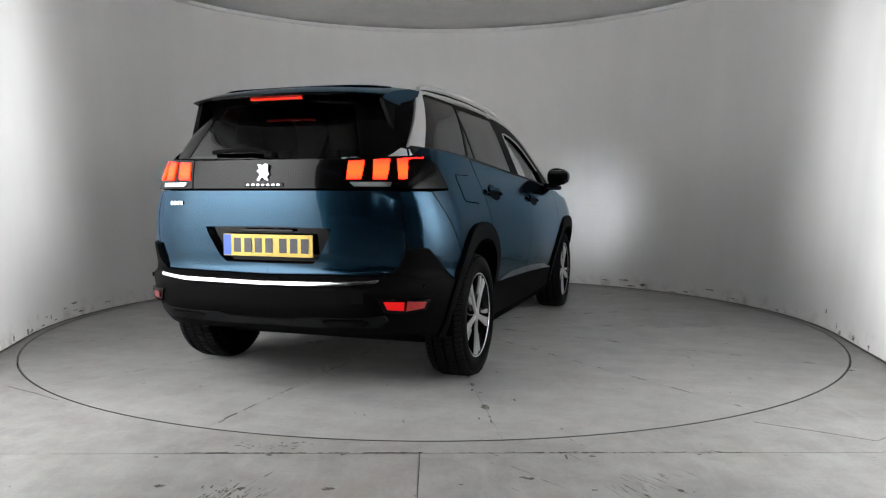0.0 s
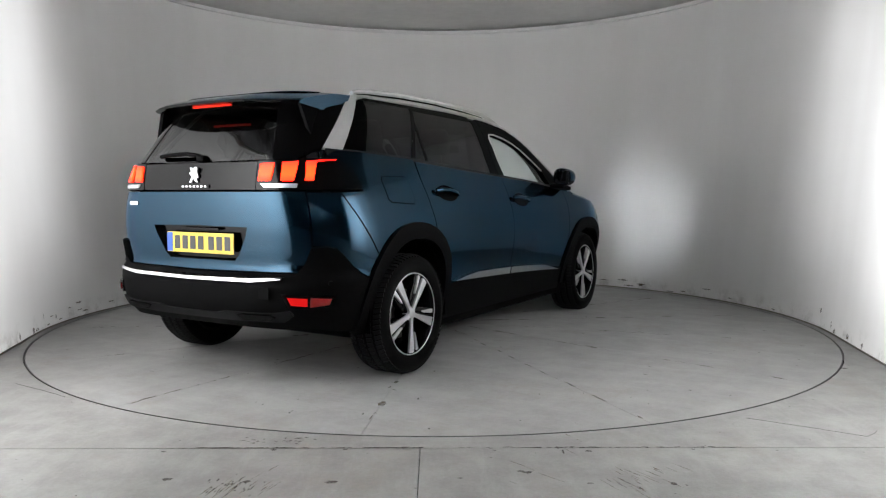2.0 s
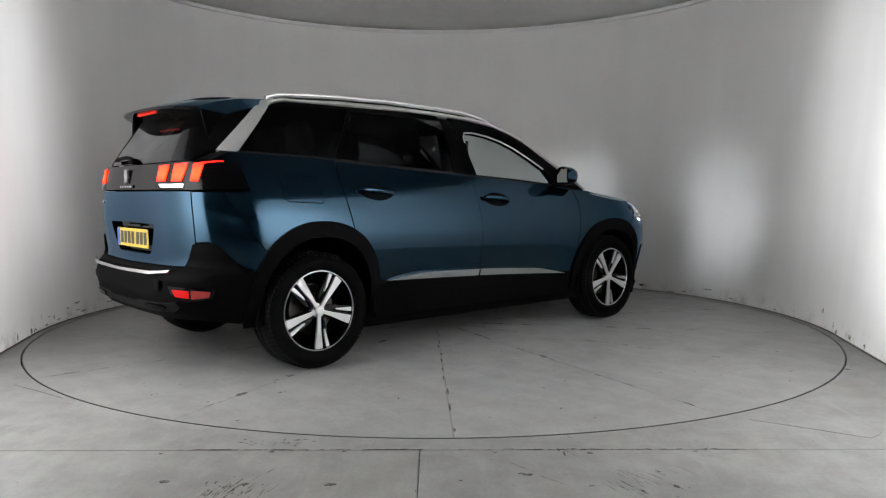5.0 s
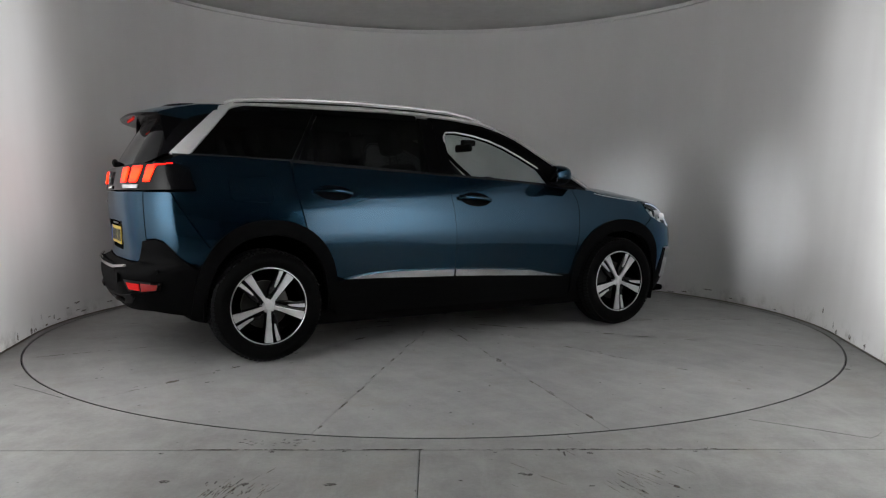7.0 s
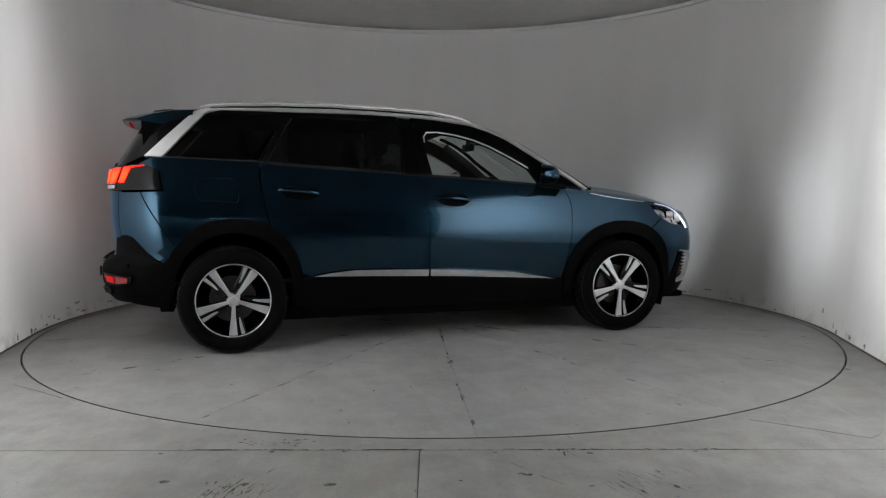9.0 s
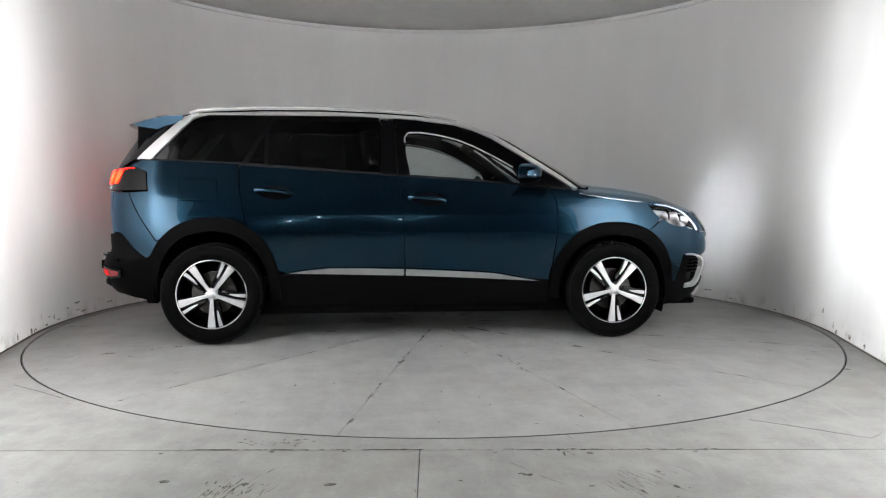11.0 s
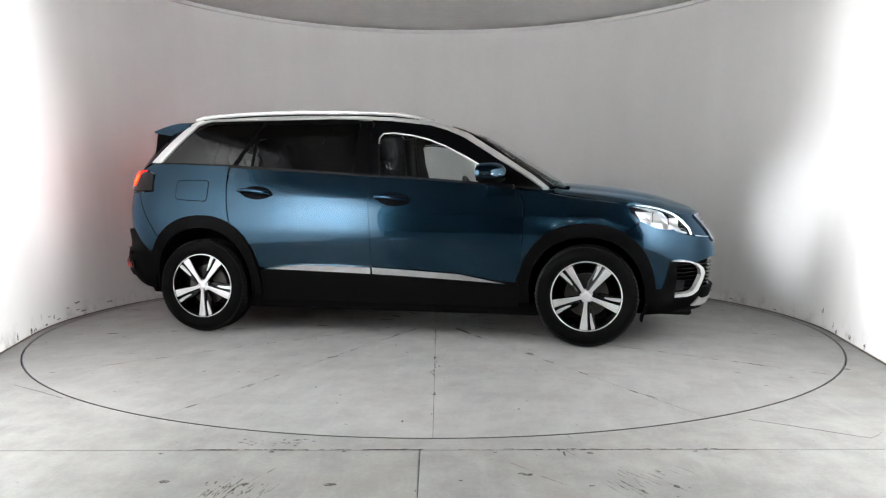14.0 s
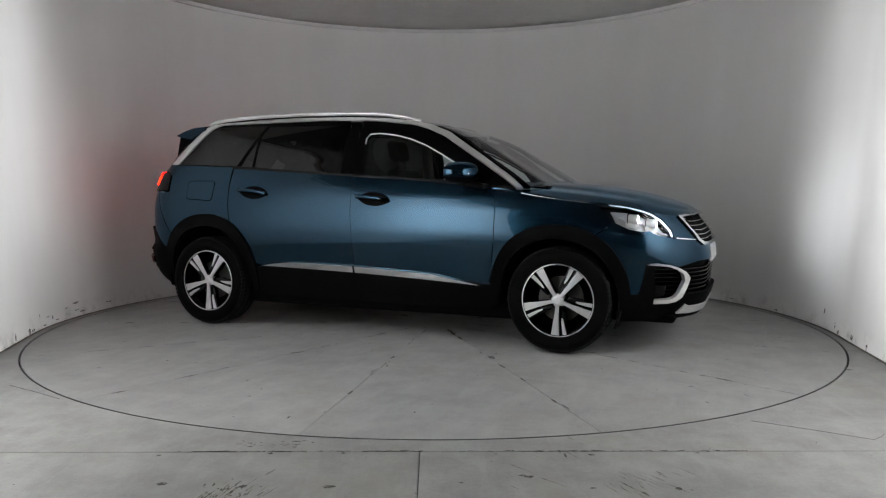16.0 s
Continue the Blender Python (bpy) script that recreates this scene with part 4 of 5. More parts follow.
def build_tail():
    gate = [(0.0, 1.052), (0.771, 1.052), (0.762, 0.90), (0.753, 0.77), (0.715, 0.69), (0.672, 0.636), (0.0, 0.628), (0.0, 0.685), (0.25, 0.685), (0.285, 0.715), (0.345, 0.82), (0.36, 0.862), (0.0, 0.868)]
    tail = sheet("tailgate", L, gate, PAINT, gap=0.002, whole=True, thick=0.045)[0]
    sheet("plate_recess", L, [(0.0, 0.875), (0.37, 0.87), (0.35, 0.80), (0.29, 0.705), (0.25, 0.68), (0.0, 0.68)], GLOSS_BLACK, parent=tail, gap=0, lift=-0.034, whole=True, thick=0.004)
    x = LOW_R(0.77) + 0.004
    plate = part("number_plate", box_bm(0.006, 0.52, 0.112, Matrix.Translation((x, 0.0, 0.772)) @ Matrix.Rotation(radians(0), 4, 'Y'), 0.002), PLATE_YELLOW, tail, "yellow plate with dark bars")
    part("blue_band", box_bm(0.003, 0.044, 0.106, Matrix.Translation((x - 0.0035, 0.236, 0.772))), PLATE_BLUE, plate)
    for k, y in enumerate((0.175, 0.113, 0.051, -0.011, -0.092, -0.154, -0.216)):
        part("bar", box_bm(0.002, 0.042, 0.074, Matrix.Translation((x - 0.004, y, 0.772))), PLATE_INK, plate)
    part("plate_lamp", box_bm(0.012, 0.30, 0.014, Matrix.Translation((x + 0.002, 0, 0.848)), 0.003), GLOSS_BLACK, tail)
    sheet("tail_band", L, [(0.0, 1.205), (0.492, 1.205), (0.455, 1.060), (0.0, 1.060)], GLOSS_BLACK, gap=0.001, whole=True, lift=0.006, thick=0.02)
    lamps = sheet("tail_lamp", L, [(0.496, 1.207), (0.80, 1.217), (1.00, 1.222), (1.115, 1.216), (1.236, 1.186), (1.263, 1.060), (0.78, 1.056), (0.46, 1.060)], GLOSS_BLACK, gap=0.001, lift=0.008, thick=0.025, label="smoked lamp unit with three lit red claws")
    for ob, side in zip(lamps, ("right", "left")):
        for claw in ([(0.511, 1.195), (0.612, 1.199), (0.592, 1.15), (0.567, 1.100), (0.481, 1.100), (0.498, 1.15)],
                     [(0.655, 1.201), (0.780, 1.206), (0.748, 1.15), (0.712, 1.098), (0.622, 1.098), (0.640, 1.15)],
                     [(0.828, 1.205), (1.0, 1.213), (1.112, 1.211), (1.03, 1.203), (0.940, 1.196), (0.895, 1.14), (0.862, 1.100), (0.782, 1.100), (0.809, 1.15)]):
            sheet("light_claw", L, claw, RED_GLOW, parent=ob, gap=0.005, lift=0.017, thick=0.010, sides=side, step=0.03, label="glowing red light claw")
        sheet("reversing_light", L, [(0.50, 1.091), (0.735, 1.089), (0.72, 1.068), (0.52, 1.070)], LAMP_GREY, parent=ob, gap=0, lift=0.014, thick=0.008, sides=side, label="clear white reversing light")
    # emblem and badges, as plain shapes
    xb = LOW_R(1.13) - 0.012
    shape = [(-0.030, 0.040), (0.0, 0.034), (0.012, 0.044), (0.030, 0.038), (0.026, 0.010), (0.036, -0.012), (0.022, -0.020), (0.030, -0.044), (0.008, -0.034), (-0.006, -0.020), (-0.022, -0.044), (-0.036, -0.040), (-0.018, -0.010), (-0.036, 0.008), (-0.020, 0.018)]
    bm = bmesh.new()
    a = [bm.verts.new((xb - 0.006, -y * 1.0, 1.142 + z)) for y, z in shape]
    b = [bm.verts.new((xb + 0.006, -y * 1.0, 1.142 + z)) for y, z in shape]
    bm.faces.new(a)
    for k in range(len(a)):
        bm.faces.new((a[k - 1], a[k], b[k], b[k - 1]))
    bmesh.ops.recalc_face_normals(bm, faces=bm.faces[:])
    part("emblem", bm, plain("emblem_metal", (0.42, 0.42, 0.43), 0.4, 1.0), tail, "plain chrome emblem shape")
    part("badge_plinth", box_bm(0.010, 0.225, 0.020, Matrix.Translation((xb + 0.001, 0, 1.079)), 0.003), GLOSS_BLACK, tail)
    for k in range(7):
        part("badge_bar", box_bm(0.004, 0.017, 0.011, Matrix.Translation((xb - 0.005, 0.087 - 0.029 * k, 1.079)), 0.0015), CHROME, tail, "small chrome badge bar")
    for k in range(4):
        y = 0.585 - 0.024 * k
        p = skin(L, at_y(L, y, 0.985), 0.985)
        part("badge_bar", box_bm(0.006, 0.019, 0.022, Matrix.Translation((p.x - 0.003, y, 0.985)), 0.003), CHROME, tail, "small chrome badge bar")
    # wiper
    sc = lambda y, z, out: skin(U, at_y(U, abs(y), z), z) + normal_at(U, at_y(U, abs(y), z), z) * out
    pts = [(sc(y, z, o).x, y, z) for y, z, o in ((-0.03, 1.232, 0.03), (0.0, 1.247, 0.04), (0.10, 1.258, 0.04), (0.22, 1.256, 0.035), (0.33, 1.249, 0.025))]
    wiper = smooth(part("wiper_blade", tube_bm(pts, 0.015, 8, 0.8), CLADDING, car, "black rear wiper"), 60)
    part("wiper_pivot", box_bm(0.05, 0.055, 0.035, Matrix.Translation((pts[0][0] + 0.008, -0.02, 1.230)), 0.01), CLADDING, wiper)
    # bumper
    bump = [(0.0, 0.624), (0.668, 0.632), (0.711, 0.69), (0.75, 0.766), (0.86, 0.772), (0.951, 0.758), (1.02, 0.716), (1.095, 0.660), (1.18, 0.621), (1.252, 0.600)] \
        + xs(L, rear_arch(151, 176, 6)) + xs(L, [(-1.862, 0.32), (-1.78, 0.30)]) + [(0.80, 0.335), (0.55, 0.345), (0.0, 0.345)]
    bumper = sheet("rear_bumper", L, bump, CLADDING, gap=0.002, whole=True, thick=0.06, bulge=lambda m, z: 0.012 * ease((0.605 - z) / 0.03) * ease((0.85 - m) / 0.3) + 0.026 * ease((z - 0.60) / 0.03) * ease((m - 0.655) / 0.05) * ease((0.98 - m) / 0.25))[0]
    sheet("bumper_strip", L, [(0.0, 0.590), (0.45, 0.593), (0.642, 0.602), (0.630, 0.594), (0.45, 0.585), (0.0, 0.582)], CHROME, parent=bumper, gap=0, whole=True, lift=0.026, thick=0.012, label="bright chrome strip along the bumper edge")
    for k in range(-6, 7):
        y = 0.075 * k
        p = skin(L, at_y(L, abs(y), 0.612), 0.612)
        part("step_rib", box_bm(0.05, 0.036, 0.006, Matrix.Translation((p.x - 0.012, y, 0.603)) @ Matrix.Rotation(0.3, 4, 'Y'), 0.002), CLADDING, bumper)
    for side in ("right", "left"):
        sheet("fog_reflector_surround", L, [(0.640, 0.534), (1.04, 0.522), (1.025, 0.470), (0.836, 0.456), (0.69, 0.466)], GLOSS_BLACK, parent=bumper, gap=0, lift=0.018, thick=0.012, sides=side)
        sheet("rear_fog_lamp", L, [(0.680, 0.518), (0.815, 0.514), (0.822, 0.474), (0.710, 0.480)], FOG_GLOW if side == "right" else RED_DIM, parent=bumper, gap=0.001, lift=0.024, thick=0.01, sides=side, label="red fog lamp, lit" if side == "right" else "red fog lamp lens")
        sheet("rear_reflector", L, [(0.836, 0.518), (1.006, 0.511), (0.995, 0.478), (0.838, 0.469)], RED_DIM, parent=bumper, gap=0.001, lift=0.022, thick=0.01, sides=side, label="red reflector")
    for y, z in ((0.81, 0.585), (-0.81, 0.585), (0.40, 0.56), (-0.40, 0.56)):
        p = skin(L, at_y(L, abs(y), z), z)
        n = normal_at(L, at_y(L, abs(y), z), z)
        n = Vector((n.x, n.y if y < 0 else -n.y, n.z))
        bm = bmesh.new()
        bmesh.ops.create_cone(bm, cap_ends=True, segments=18, radius1=0.013, radius2=0.012, depth=0.010)
        bm.transform(Matrix.Translation((p.x, y if y > 0 else p.y, p.z)) @ Matrix.Translation(n * 0.004) @ n.to_track_quat('Z', 'Y').to_matrix().to_4x4())
        part("parking_sensor", bm, CLADDING, bumper)
    skid = [(0.0, 0.418), (0.20, 0.418), (0.27, 0.432), (0.44, 0.432), (0.60, 0.438), (0.70, 0.448), (0.72, 0.425), (0.66, 0.392), (0.30, 0.385), (0.0, 0.385)]
    sheet("rear_skid_plate", L, skid, plain("grey_skid_plastic", (0.006, 0.006, 0.0065), 0.5, spec=0.1), parent=bumper, gap=0, whole=True, lift=0.020, thick=0.02)
    for side in ("right", "left"):
        sheet("exhaust_trim", L, [(0.36, 0.421), (0.40, 0.427), (0.58, 0.430), (0.61, 0.418), (0.58, 0.400), (0.40, 0.397)], GLOSS_BLACK, parent=bumper, gap=0, lift=0.030, thick=0.012, sides=side)
    part("tow_cover", box_bm(0.004, 0.07, 0.06, Matrix.Translation((skin(L, at_y(L, 0.53, 0.53), 0.53).x - 0.021, -0.53, 0.535)), 0.0015), CLADDING, bumper)

HM = lut([(4.80, 4.80), (4.93, 4.935), (4.99, 5.008), (5.25, 5.305), (5.49, 5.580), (5.62, 5.690), (5.83, 5.830), (6.4, 6.4)])

def fanned(poly, above=0.0):
    """Lays a lamp outline out along the nose."""
    return [(HM(m) if z > above and 4.94 < m < 5.83 else m, z) for m, z in poly]

def build_nose():
    # bonnet
    edge_z = lut([(4.30, 1.085), (4.44, 1.070), (4.56, 1.045), (4.75, 1.015), (HM(4.986), 0.987), (HM(5.1), 0.977), (HM(5.316), 0.944), (HM(5.461), 0.914), (HM(5.62), 0.907), (6.0, 0.915), (END, 0.92)])
    spine = lut([(1.0, 1.128), (1.15, 1.128), (1.5, 1.104), (1.85, 1.048), (2.05, 0.990), (2.2, 0.935)])
    bm = bmesh.new()
    for sgn in (1, -1):
        rows = []
        for i in range(61):
            m = 4.30 + (END - 4.30) * i / 60
            e = skin(L, m, edge_z(m))
            e = e - normal_at(L, m, edge_z(m)) * 0.004
            c = Vector((1.02 + (e.x - 1.02) * 0.94, 0, 0))
            row = []
            for j in range(25):
                t = j / 24
                p = e.lerp(c, t)
                top = max(spine(p.x), e.z + 0.01)
                p.z = e.z + (top - e.z) * (1 - (1 - t) ** 3.1) - 0.012 * math.exp(-((t - 0.30) / 0.10) ** 2) * (1 if m < 5.3 else 0.4)
                row.append(bm.verts.new((p.x, p.y * sgn, p.z)))
            rows.append(row)
        for p, q in zip(rows, rows[1:]):
            for j in range(24):
                bm.faces.new((p[j], p[j + 1], q[j + 1], q[j]))
        for p, q in zip(rows, rows[1:]):
            a, b = (bm.verts.new(v.co - Vector((0, 0, 0.025))) for v in (p[0], q[0]))
            bm.faces.new((p[0], q[0], b, a))
    bmesh.ops.remove_doubles(bm, verts=bm.verts[:], dist=1e-5)
    bmesh.ops.recalc_face_normals(bm, faces=bm.faces[:])
    smooth(part("bonnet", bm, PAINT, car), 50)
    for sgn in (1, -1):
        pts = [skin(L, m, edge_z(m)) + Vector((0, -0.002, -0.008)) for m in (4.52, 4.6, 4.7, 4.8, 4.9, 4.965)]
        smooth(part("wing_trim", tube_bm([(p.x, p.y * sgn, p.z) for p in pts], 0.005, 6), CHROME, car, "thin chrome strip under the bonnet edge"), 80)
        low = [p + Vector((0, 0.004, -0.016)) for p in pts]
        smooth(part("wing_seam", tube_bm([(p.x, p.y * sgn, p.z) for p in low], 0.008, 6), SILL_RUBBER, car), 80)
    bm = box_bm(0.14, 1.30, 0.02, Matrix.Translation((1.22, 0, 1.085)), 0.005)
    part("scuttle", bm, CLADDING, car)
    for y0, y1 in ((0.55, 0.0), (-0.05, -0.55)):
        smooth(part("front_wiper", tube_bm([(1.22, y0, 1.105), (1.20, (y0 + y1) / 2, 1.125), (1.17, y1, 1.135)], 0.009, 6), CLADDING, car), 60)
    # headlamp
    hl = [(4.990, 0.974), (5.058, 0.976), (5.19, 0.962), (5.316, 0.938), (5.40, 0.915), (5.461, 0.880), (5.485, 0.813), (5.469, 0.766), (5.36, 0.780), (5.275, 0.797), (5.25, 0.815), (5.189, 0.809), (5.091, 0.822), (5.043, 0.853), (5.0, 0.905)]
    hl = fanned(hl)
    shells = sheet("headlamp", L, hl, WHEEL_BLACK, gap=0, lift=-0.075, thick=0.02, label="clear headlamp with white running light and twin lamps, lit")
    for ob, side, sgn in zip(shells, ("right", "left"), (1, -1)):
        lens = sheet("lamp_lens", L, hl, CLEAR_LENS, parent=ob, gap=0.002, lift=0.002, thick=0.003, sides=side, step=0.03)[0]
        lens.visible_shadow = False
        sheet("running_light", L, fanned([(5.06, 0.972), (5.19, 0.959), (5.316, 0.935), (5.40, 0.911), (5.455, 0.876), (5.479, 0.813), (5.466, 0.772), (5.460, 0.774), (5.4740, 0.815), (5.4505, 0.873), (5.3955, 0.907), (5.313, 0.9305), (5.19, 0.9545), (5.08, 0.967)]),
              DRL_GLOW, parent=ob, gap=0, lift=-0.004, thick=0.012, sides=side, step=0.03, label="glowing white running light")
        sheet("lamp_reflector", L, fanned([(5.065, 0.950), (5.20, 0.945), (5.31, 0.922), (5.44, 0.866), (5.462, 0.785), (5.36, 0.790), (5.27, 0.808), (5.19, 0.818), (5.08, 0.838), (5.05, 0.87)]), LAMP_GREY, parent=ob, gap=0, lift=-0.060, thick=0.01, sides=side)
        for facet in ([(5.085, 0.900), (5.150, 0.915), (5.175, 0.895), (5.155, 0.830), (5.085, 0.838), (5.115, 0.875)],
                      [(5.235, 0.890), (5.300, 0.892), (5.315, 0.865), (5.295, 0.812), (5.235, 0.818), (5.262, 0.850)],
                      [(5.34, 0.812), (5.445, 0.798), (5.45, 0.785), (5.36, 0.796)]):
            sheet("lamp_facet", L, fanned(facet), WHITE_CAR, parent=ob, gap=0, lift=-0.030, thick=0.014, sides=side, label="pale angular lamp insert")
        for m, z in ((HM(5.205), 0.888), (HM(5.36), 0.862)):
            p = skin(L, m, z) - normal_at(L, m, z) * 0.022
            c = Vector((p.x + 0.0, p.y * sgn, p.z))
            aim = Vector((1, -0.05 * sgn, 0.02)).normalized()
            turn = aim.to_track_quat('Z', 'Y').to_matrix().to_4x4()
            tube = bmesh.new()
            bmesh.ops.create_cone(tube, cap_ends=False, segments=24, radius1=0.028, radius2=0.030, depth=0.064)
            tube.transform(Matrix.Translation(c - aim * 0.012) @ turn)
            smooth(part("lamp_tube", tube, SATIN, ob, "silver lamp bowl"), 60)
            disc = bmesh.new()
            bmesh.ops.create_circle(disc, cap_ends=True, segments=24, radius=0.015)
            disc.transform(Matrix.Translation(c - aim * 0.034) @ turn)
            part("lamp_source", disc, BEAM_GLOW, ob, "bright lamp source")
            back = bmesh.new()
            bmesh.ops.create_cone(back, cap_ends=True, segments=24, radius1=0.036, radius2=0.036, depth=0.004)
            back.transform(Matrix.Translation(c - aim * 0.042) @ turn)
            part("lamp_back", back, DARK, ob)
    # front panels
    nose = [(5.316, 0.940), (5.405, 0.917), (5.466, 0.882), (5.491, 0.813), (5.475, 0.764), (5.60, 0.762), (5.83, 0.747), (5.785, 0.83), (5.765, 0.893), (5.83, 0.898), (END, 0.905), (END, 0.918), (6.0, 0.912), (5.62, 0.904), (5.461, 0.910)]
    sheet("nose_panel", L, fanned(nose), PAINT, gap=0.001, whole=True, step=0.04)
    bump = [(4.842, 0.768), (5.022, 0.860), (5.048, 0.846), (5.091, 0.818), (5.189, 0.804), (5.248, 0.810), (5.272, 0.792), (5.36, 0.775), (5.469, 0.760), (5.83, 0.742), (5.89, 0.715), (END, 0.70), (END, 0.62), (5.80, 0.61), (5.571, 0.578), (5.302, 0.604), (5.192, 0.598), (5.14, 0.408), (5.03, 0.402)] + xs(L, front_arch(12, 52, 8))
    bumper = sheet("front_bumper", L, fanned(bump, 0.735), PAINT, gap=0.002, whole=True)[0]
    low = [(5.02, 0.402), (5.14, 0.404), (5.20, 0.598), (5.30, 0.60), (5.272, 0.576), (5.281, 0.378), (5.287, 0.346), (5.465, 0.346), (5.616, 0.38), (5.71, 0.40), (END, 0.40), (END, 0.24), (5.62, 0.235), (5.30, 0.225), (5.09, 0.22), (5.02, 0.25)]
    sheet("front_lower_bumper", L, low, CLADDING, parent=bumper, gap=0.001, whole=True, lift=0.004, thick=0.05)
    dark = [(5.26, 0.59), (5.571, 0.575), (5.80, 0.61), (END, 0.62), (END, 0.40), (5.62, 0.375), (5.46, 0.345), (5.27, 0.345)]
    sheet("lower_grille", L, dark, DARK, parent=bumper, gap=0, whole=True, lift=-0.05, thick=0.01)
    for k in range(7):
        z = 0.395 + 0.027 * k
        sheet("grille_slat", L, [(5.27, z + 0.007), (5.70, z + 0.007), (END, z + 0.007), (END, z), (5.70, z), (5.27, z)], GLOSS_BLACK, parent=bumper, gap=0, whole=True, lift=-0.022, thick=0.03)
    for side in ("right", "left"):
        sheet("fog_bezel", L, [(5.20, 0.596), (5.302, 0.602), (5.45, 0.592), (5.571, 0.572), (5.65, 0.545), (5.70, 0.505), (5.665, 0.44), (5.62, 0.380), (5.55, 0.355), (5.465, 0.346), (5.287, 0.344),
                                (5.283, 0.366), (5.45, 0.370), (5.53, 0.383), (5.57, 0.41), (5.635, 0.49), (5.612, 0.535), (5.545, 0.565), (5.40, 0.587), (5.28, 0.593)], SATIN, parent=bumper, gap=0, lift=0.012, thick=0.03, sides=side, step=0.03, label="silver bezel round the fog lamp")
        sheet("fog_lamp", L, [(5.285, 0.46), (5.42, 0.455), (5.40, 0.385), (5.288, 0.385)], GLOSS_BLACK, parent=bumper, gap=0, lift=-0.012, thick=0.03, sides=side)
    sheet("front_skid_plate", L, [(5.63, 0.275), (5.69, 0.335), (5.76, 0.318), (END, 0.318), (END, 0.278), (5.80, 0.270)], SATIN, parent=bumper, gap=0, whole=True, lift=0.014, thick=0.02, label="silver skid plate")
    grille = sheet("front_grille", L, [(5.77, 0.89), (END, 0.895), (END, 0.705), (5.89, 0.72), (5.80, 0.83)], DARK, gap=0, whole=True, lift=-0.02, thick=0.01)[0]
    sheet("grille_frame", L, [(5.755, 0.897), (5.84, 0.902), (END, 0.909), (END, 0.901), (5.85, 0.893), (5.790, 0.886), (5.805, 0.82), (5.860, 0.748), (5.93, 0.728), (END, 0.722), (END, 0.702), (5.90, 0.710), (5.83, 0.742), (5.782, 0.82)], CHROME, parent=grille, gap=0, whole=True, lift=0.012, thick=0.03, step=0.03, label="chrome grille frame")
    for k in range(5):
        z = 0.750 + 0.028 * k
        sheet("grille_slat", L, [(5.84, z + 0.003), (END, z + 0.003), (END, z), (5.84, z)], CHROME, parent=grille, gap=0, whole=True, lift=0.002, thick=0.02)
    sheet("front_plate", L, [(6.14, 0.70), (END, 0.70), (END, 0.59), (6.14, 0.59)], WHITE_CAR, parent=bumper, gap=0, whole=True, lift=0.003, thick=0.01)
    sheet("bumper_bead", L, [(5.585, 0.765), (5.82, 0.750), (5.82, 0.744), (5.585, 0.758)], CHROME, parent=bumper, gap=0, lift=0.004, thick=0.006)
    for side, sgn in (("right", 1), ("left", -1)):
        p, n = skin(L, 5.026, 0.507), normal_at(L, 5.026, 0.507)
        bm = bmesh.new()
        bmesh.ops.create_cone(bm, cap_ends=True, segments=16, radius1=0.011, radius2=0.010, depth=0.008)
        bm.transform(Matrix.Translation(p + n * 0.003) @ n.to_track_quat('Z', 'Y').to_matrix().to_4x4())
        if sgn < 0:
            bm.transform(Matrix.Diagonal((1, -1, 1, 1)))
        part("parking_sensor", bm, CLADDING, bumper)

def build_mirrors():
    for sgn in (1, -1):
        bm = bmesh.new()
        bmesh.ops.create_uvsphere(bm, u_segments=28, v_segments=18, radius=1)
        for v in bm.verts:
            c = v.co
            k = (abs(c.x) ** 2.5 + abs(c.y) ** 2.5 + abs(c.z) ** 2.5) ** (-1 / 2.5)
            c *= k
            if c.x < -0.35:
                c.x = -0.35 + (c.x + 0.35) * 0.05
            c.y *= 1 + 0.10 * c.x
            v.co = (0.752 + 0.108 * c.x + 0.04 * c.y, -0.955 + 0.098 * c.y, 1.180 + 0.072 * c.z * (1 + 0.12 * c.y))
        if sgn < 0:
            bm.transform(Matrix.Diagonal((1, -1, 1, 1)))
        bmesh.ops.recalc_face_normals(bm, faces=bm.faces[:])
        lower = bm.copy()
        bmesh.ops.bisect_plane(bm, geom=bm.verts[:] + bm.edges[:] + bm.faces[:], plane_co=(0, 0, 1.150), plane_no=(0, 0, 1), clear_inner=True)
        bmesh.ops.bisect_plane(lower, geom=lower.verts[:] + lower.edges[:] + lower.faces[:], plane_co=(0, 0, 1.149), plane_no=(0, 0, 1), clear_outer=True)
        cap = smooth(part("door_mirror", bm, PAINT, car, "door mirror with a blue cap"), 50)
        smooth(part("mirror_base", lower, CLADDING, cap), 50)
        part("mirror_arm", box_bm(0.19, 0.14, 0.034, Matrix.Translation((0.83, -0.885 * sgn, 1.100)) @ Matrix.Rotation(0.12, 4, 'Y'), 0.012), CLADDING, cap)
        part("mirror_glass", box_bm(0.002, 0.150, 0.104, Matrix.Translation((0.707, -0.958 * sgn, 1.180)) @ Matrix.Rotation(radians(-21 * sgn), 4, 'Z'), 0.0015), MIRROR, cap)
        smooth(part("turn_signal", tube_bm([(0.735, -1.050 * sgn, 1.172), (0.79, -1.036 * sgn, 1.172), (0.838, -0.99 * sgn, 1.172)], 0.006, 6), CHROME, cap), 60)

def wheel_outline(pairs, turn):
    c, s = math.cos(turn), math.sin(turn)
    return [(c * a - s * b, s * a + c * b) for a, b in pairs]

def polar(points, turn):
    """(radius, degrees) pairs to an outline, turned by so many degrees."""
    return [(r * math.cos(radians(a + turn)), r * math.sin(radians(a + turn))) for r, a in points]

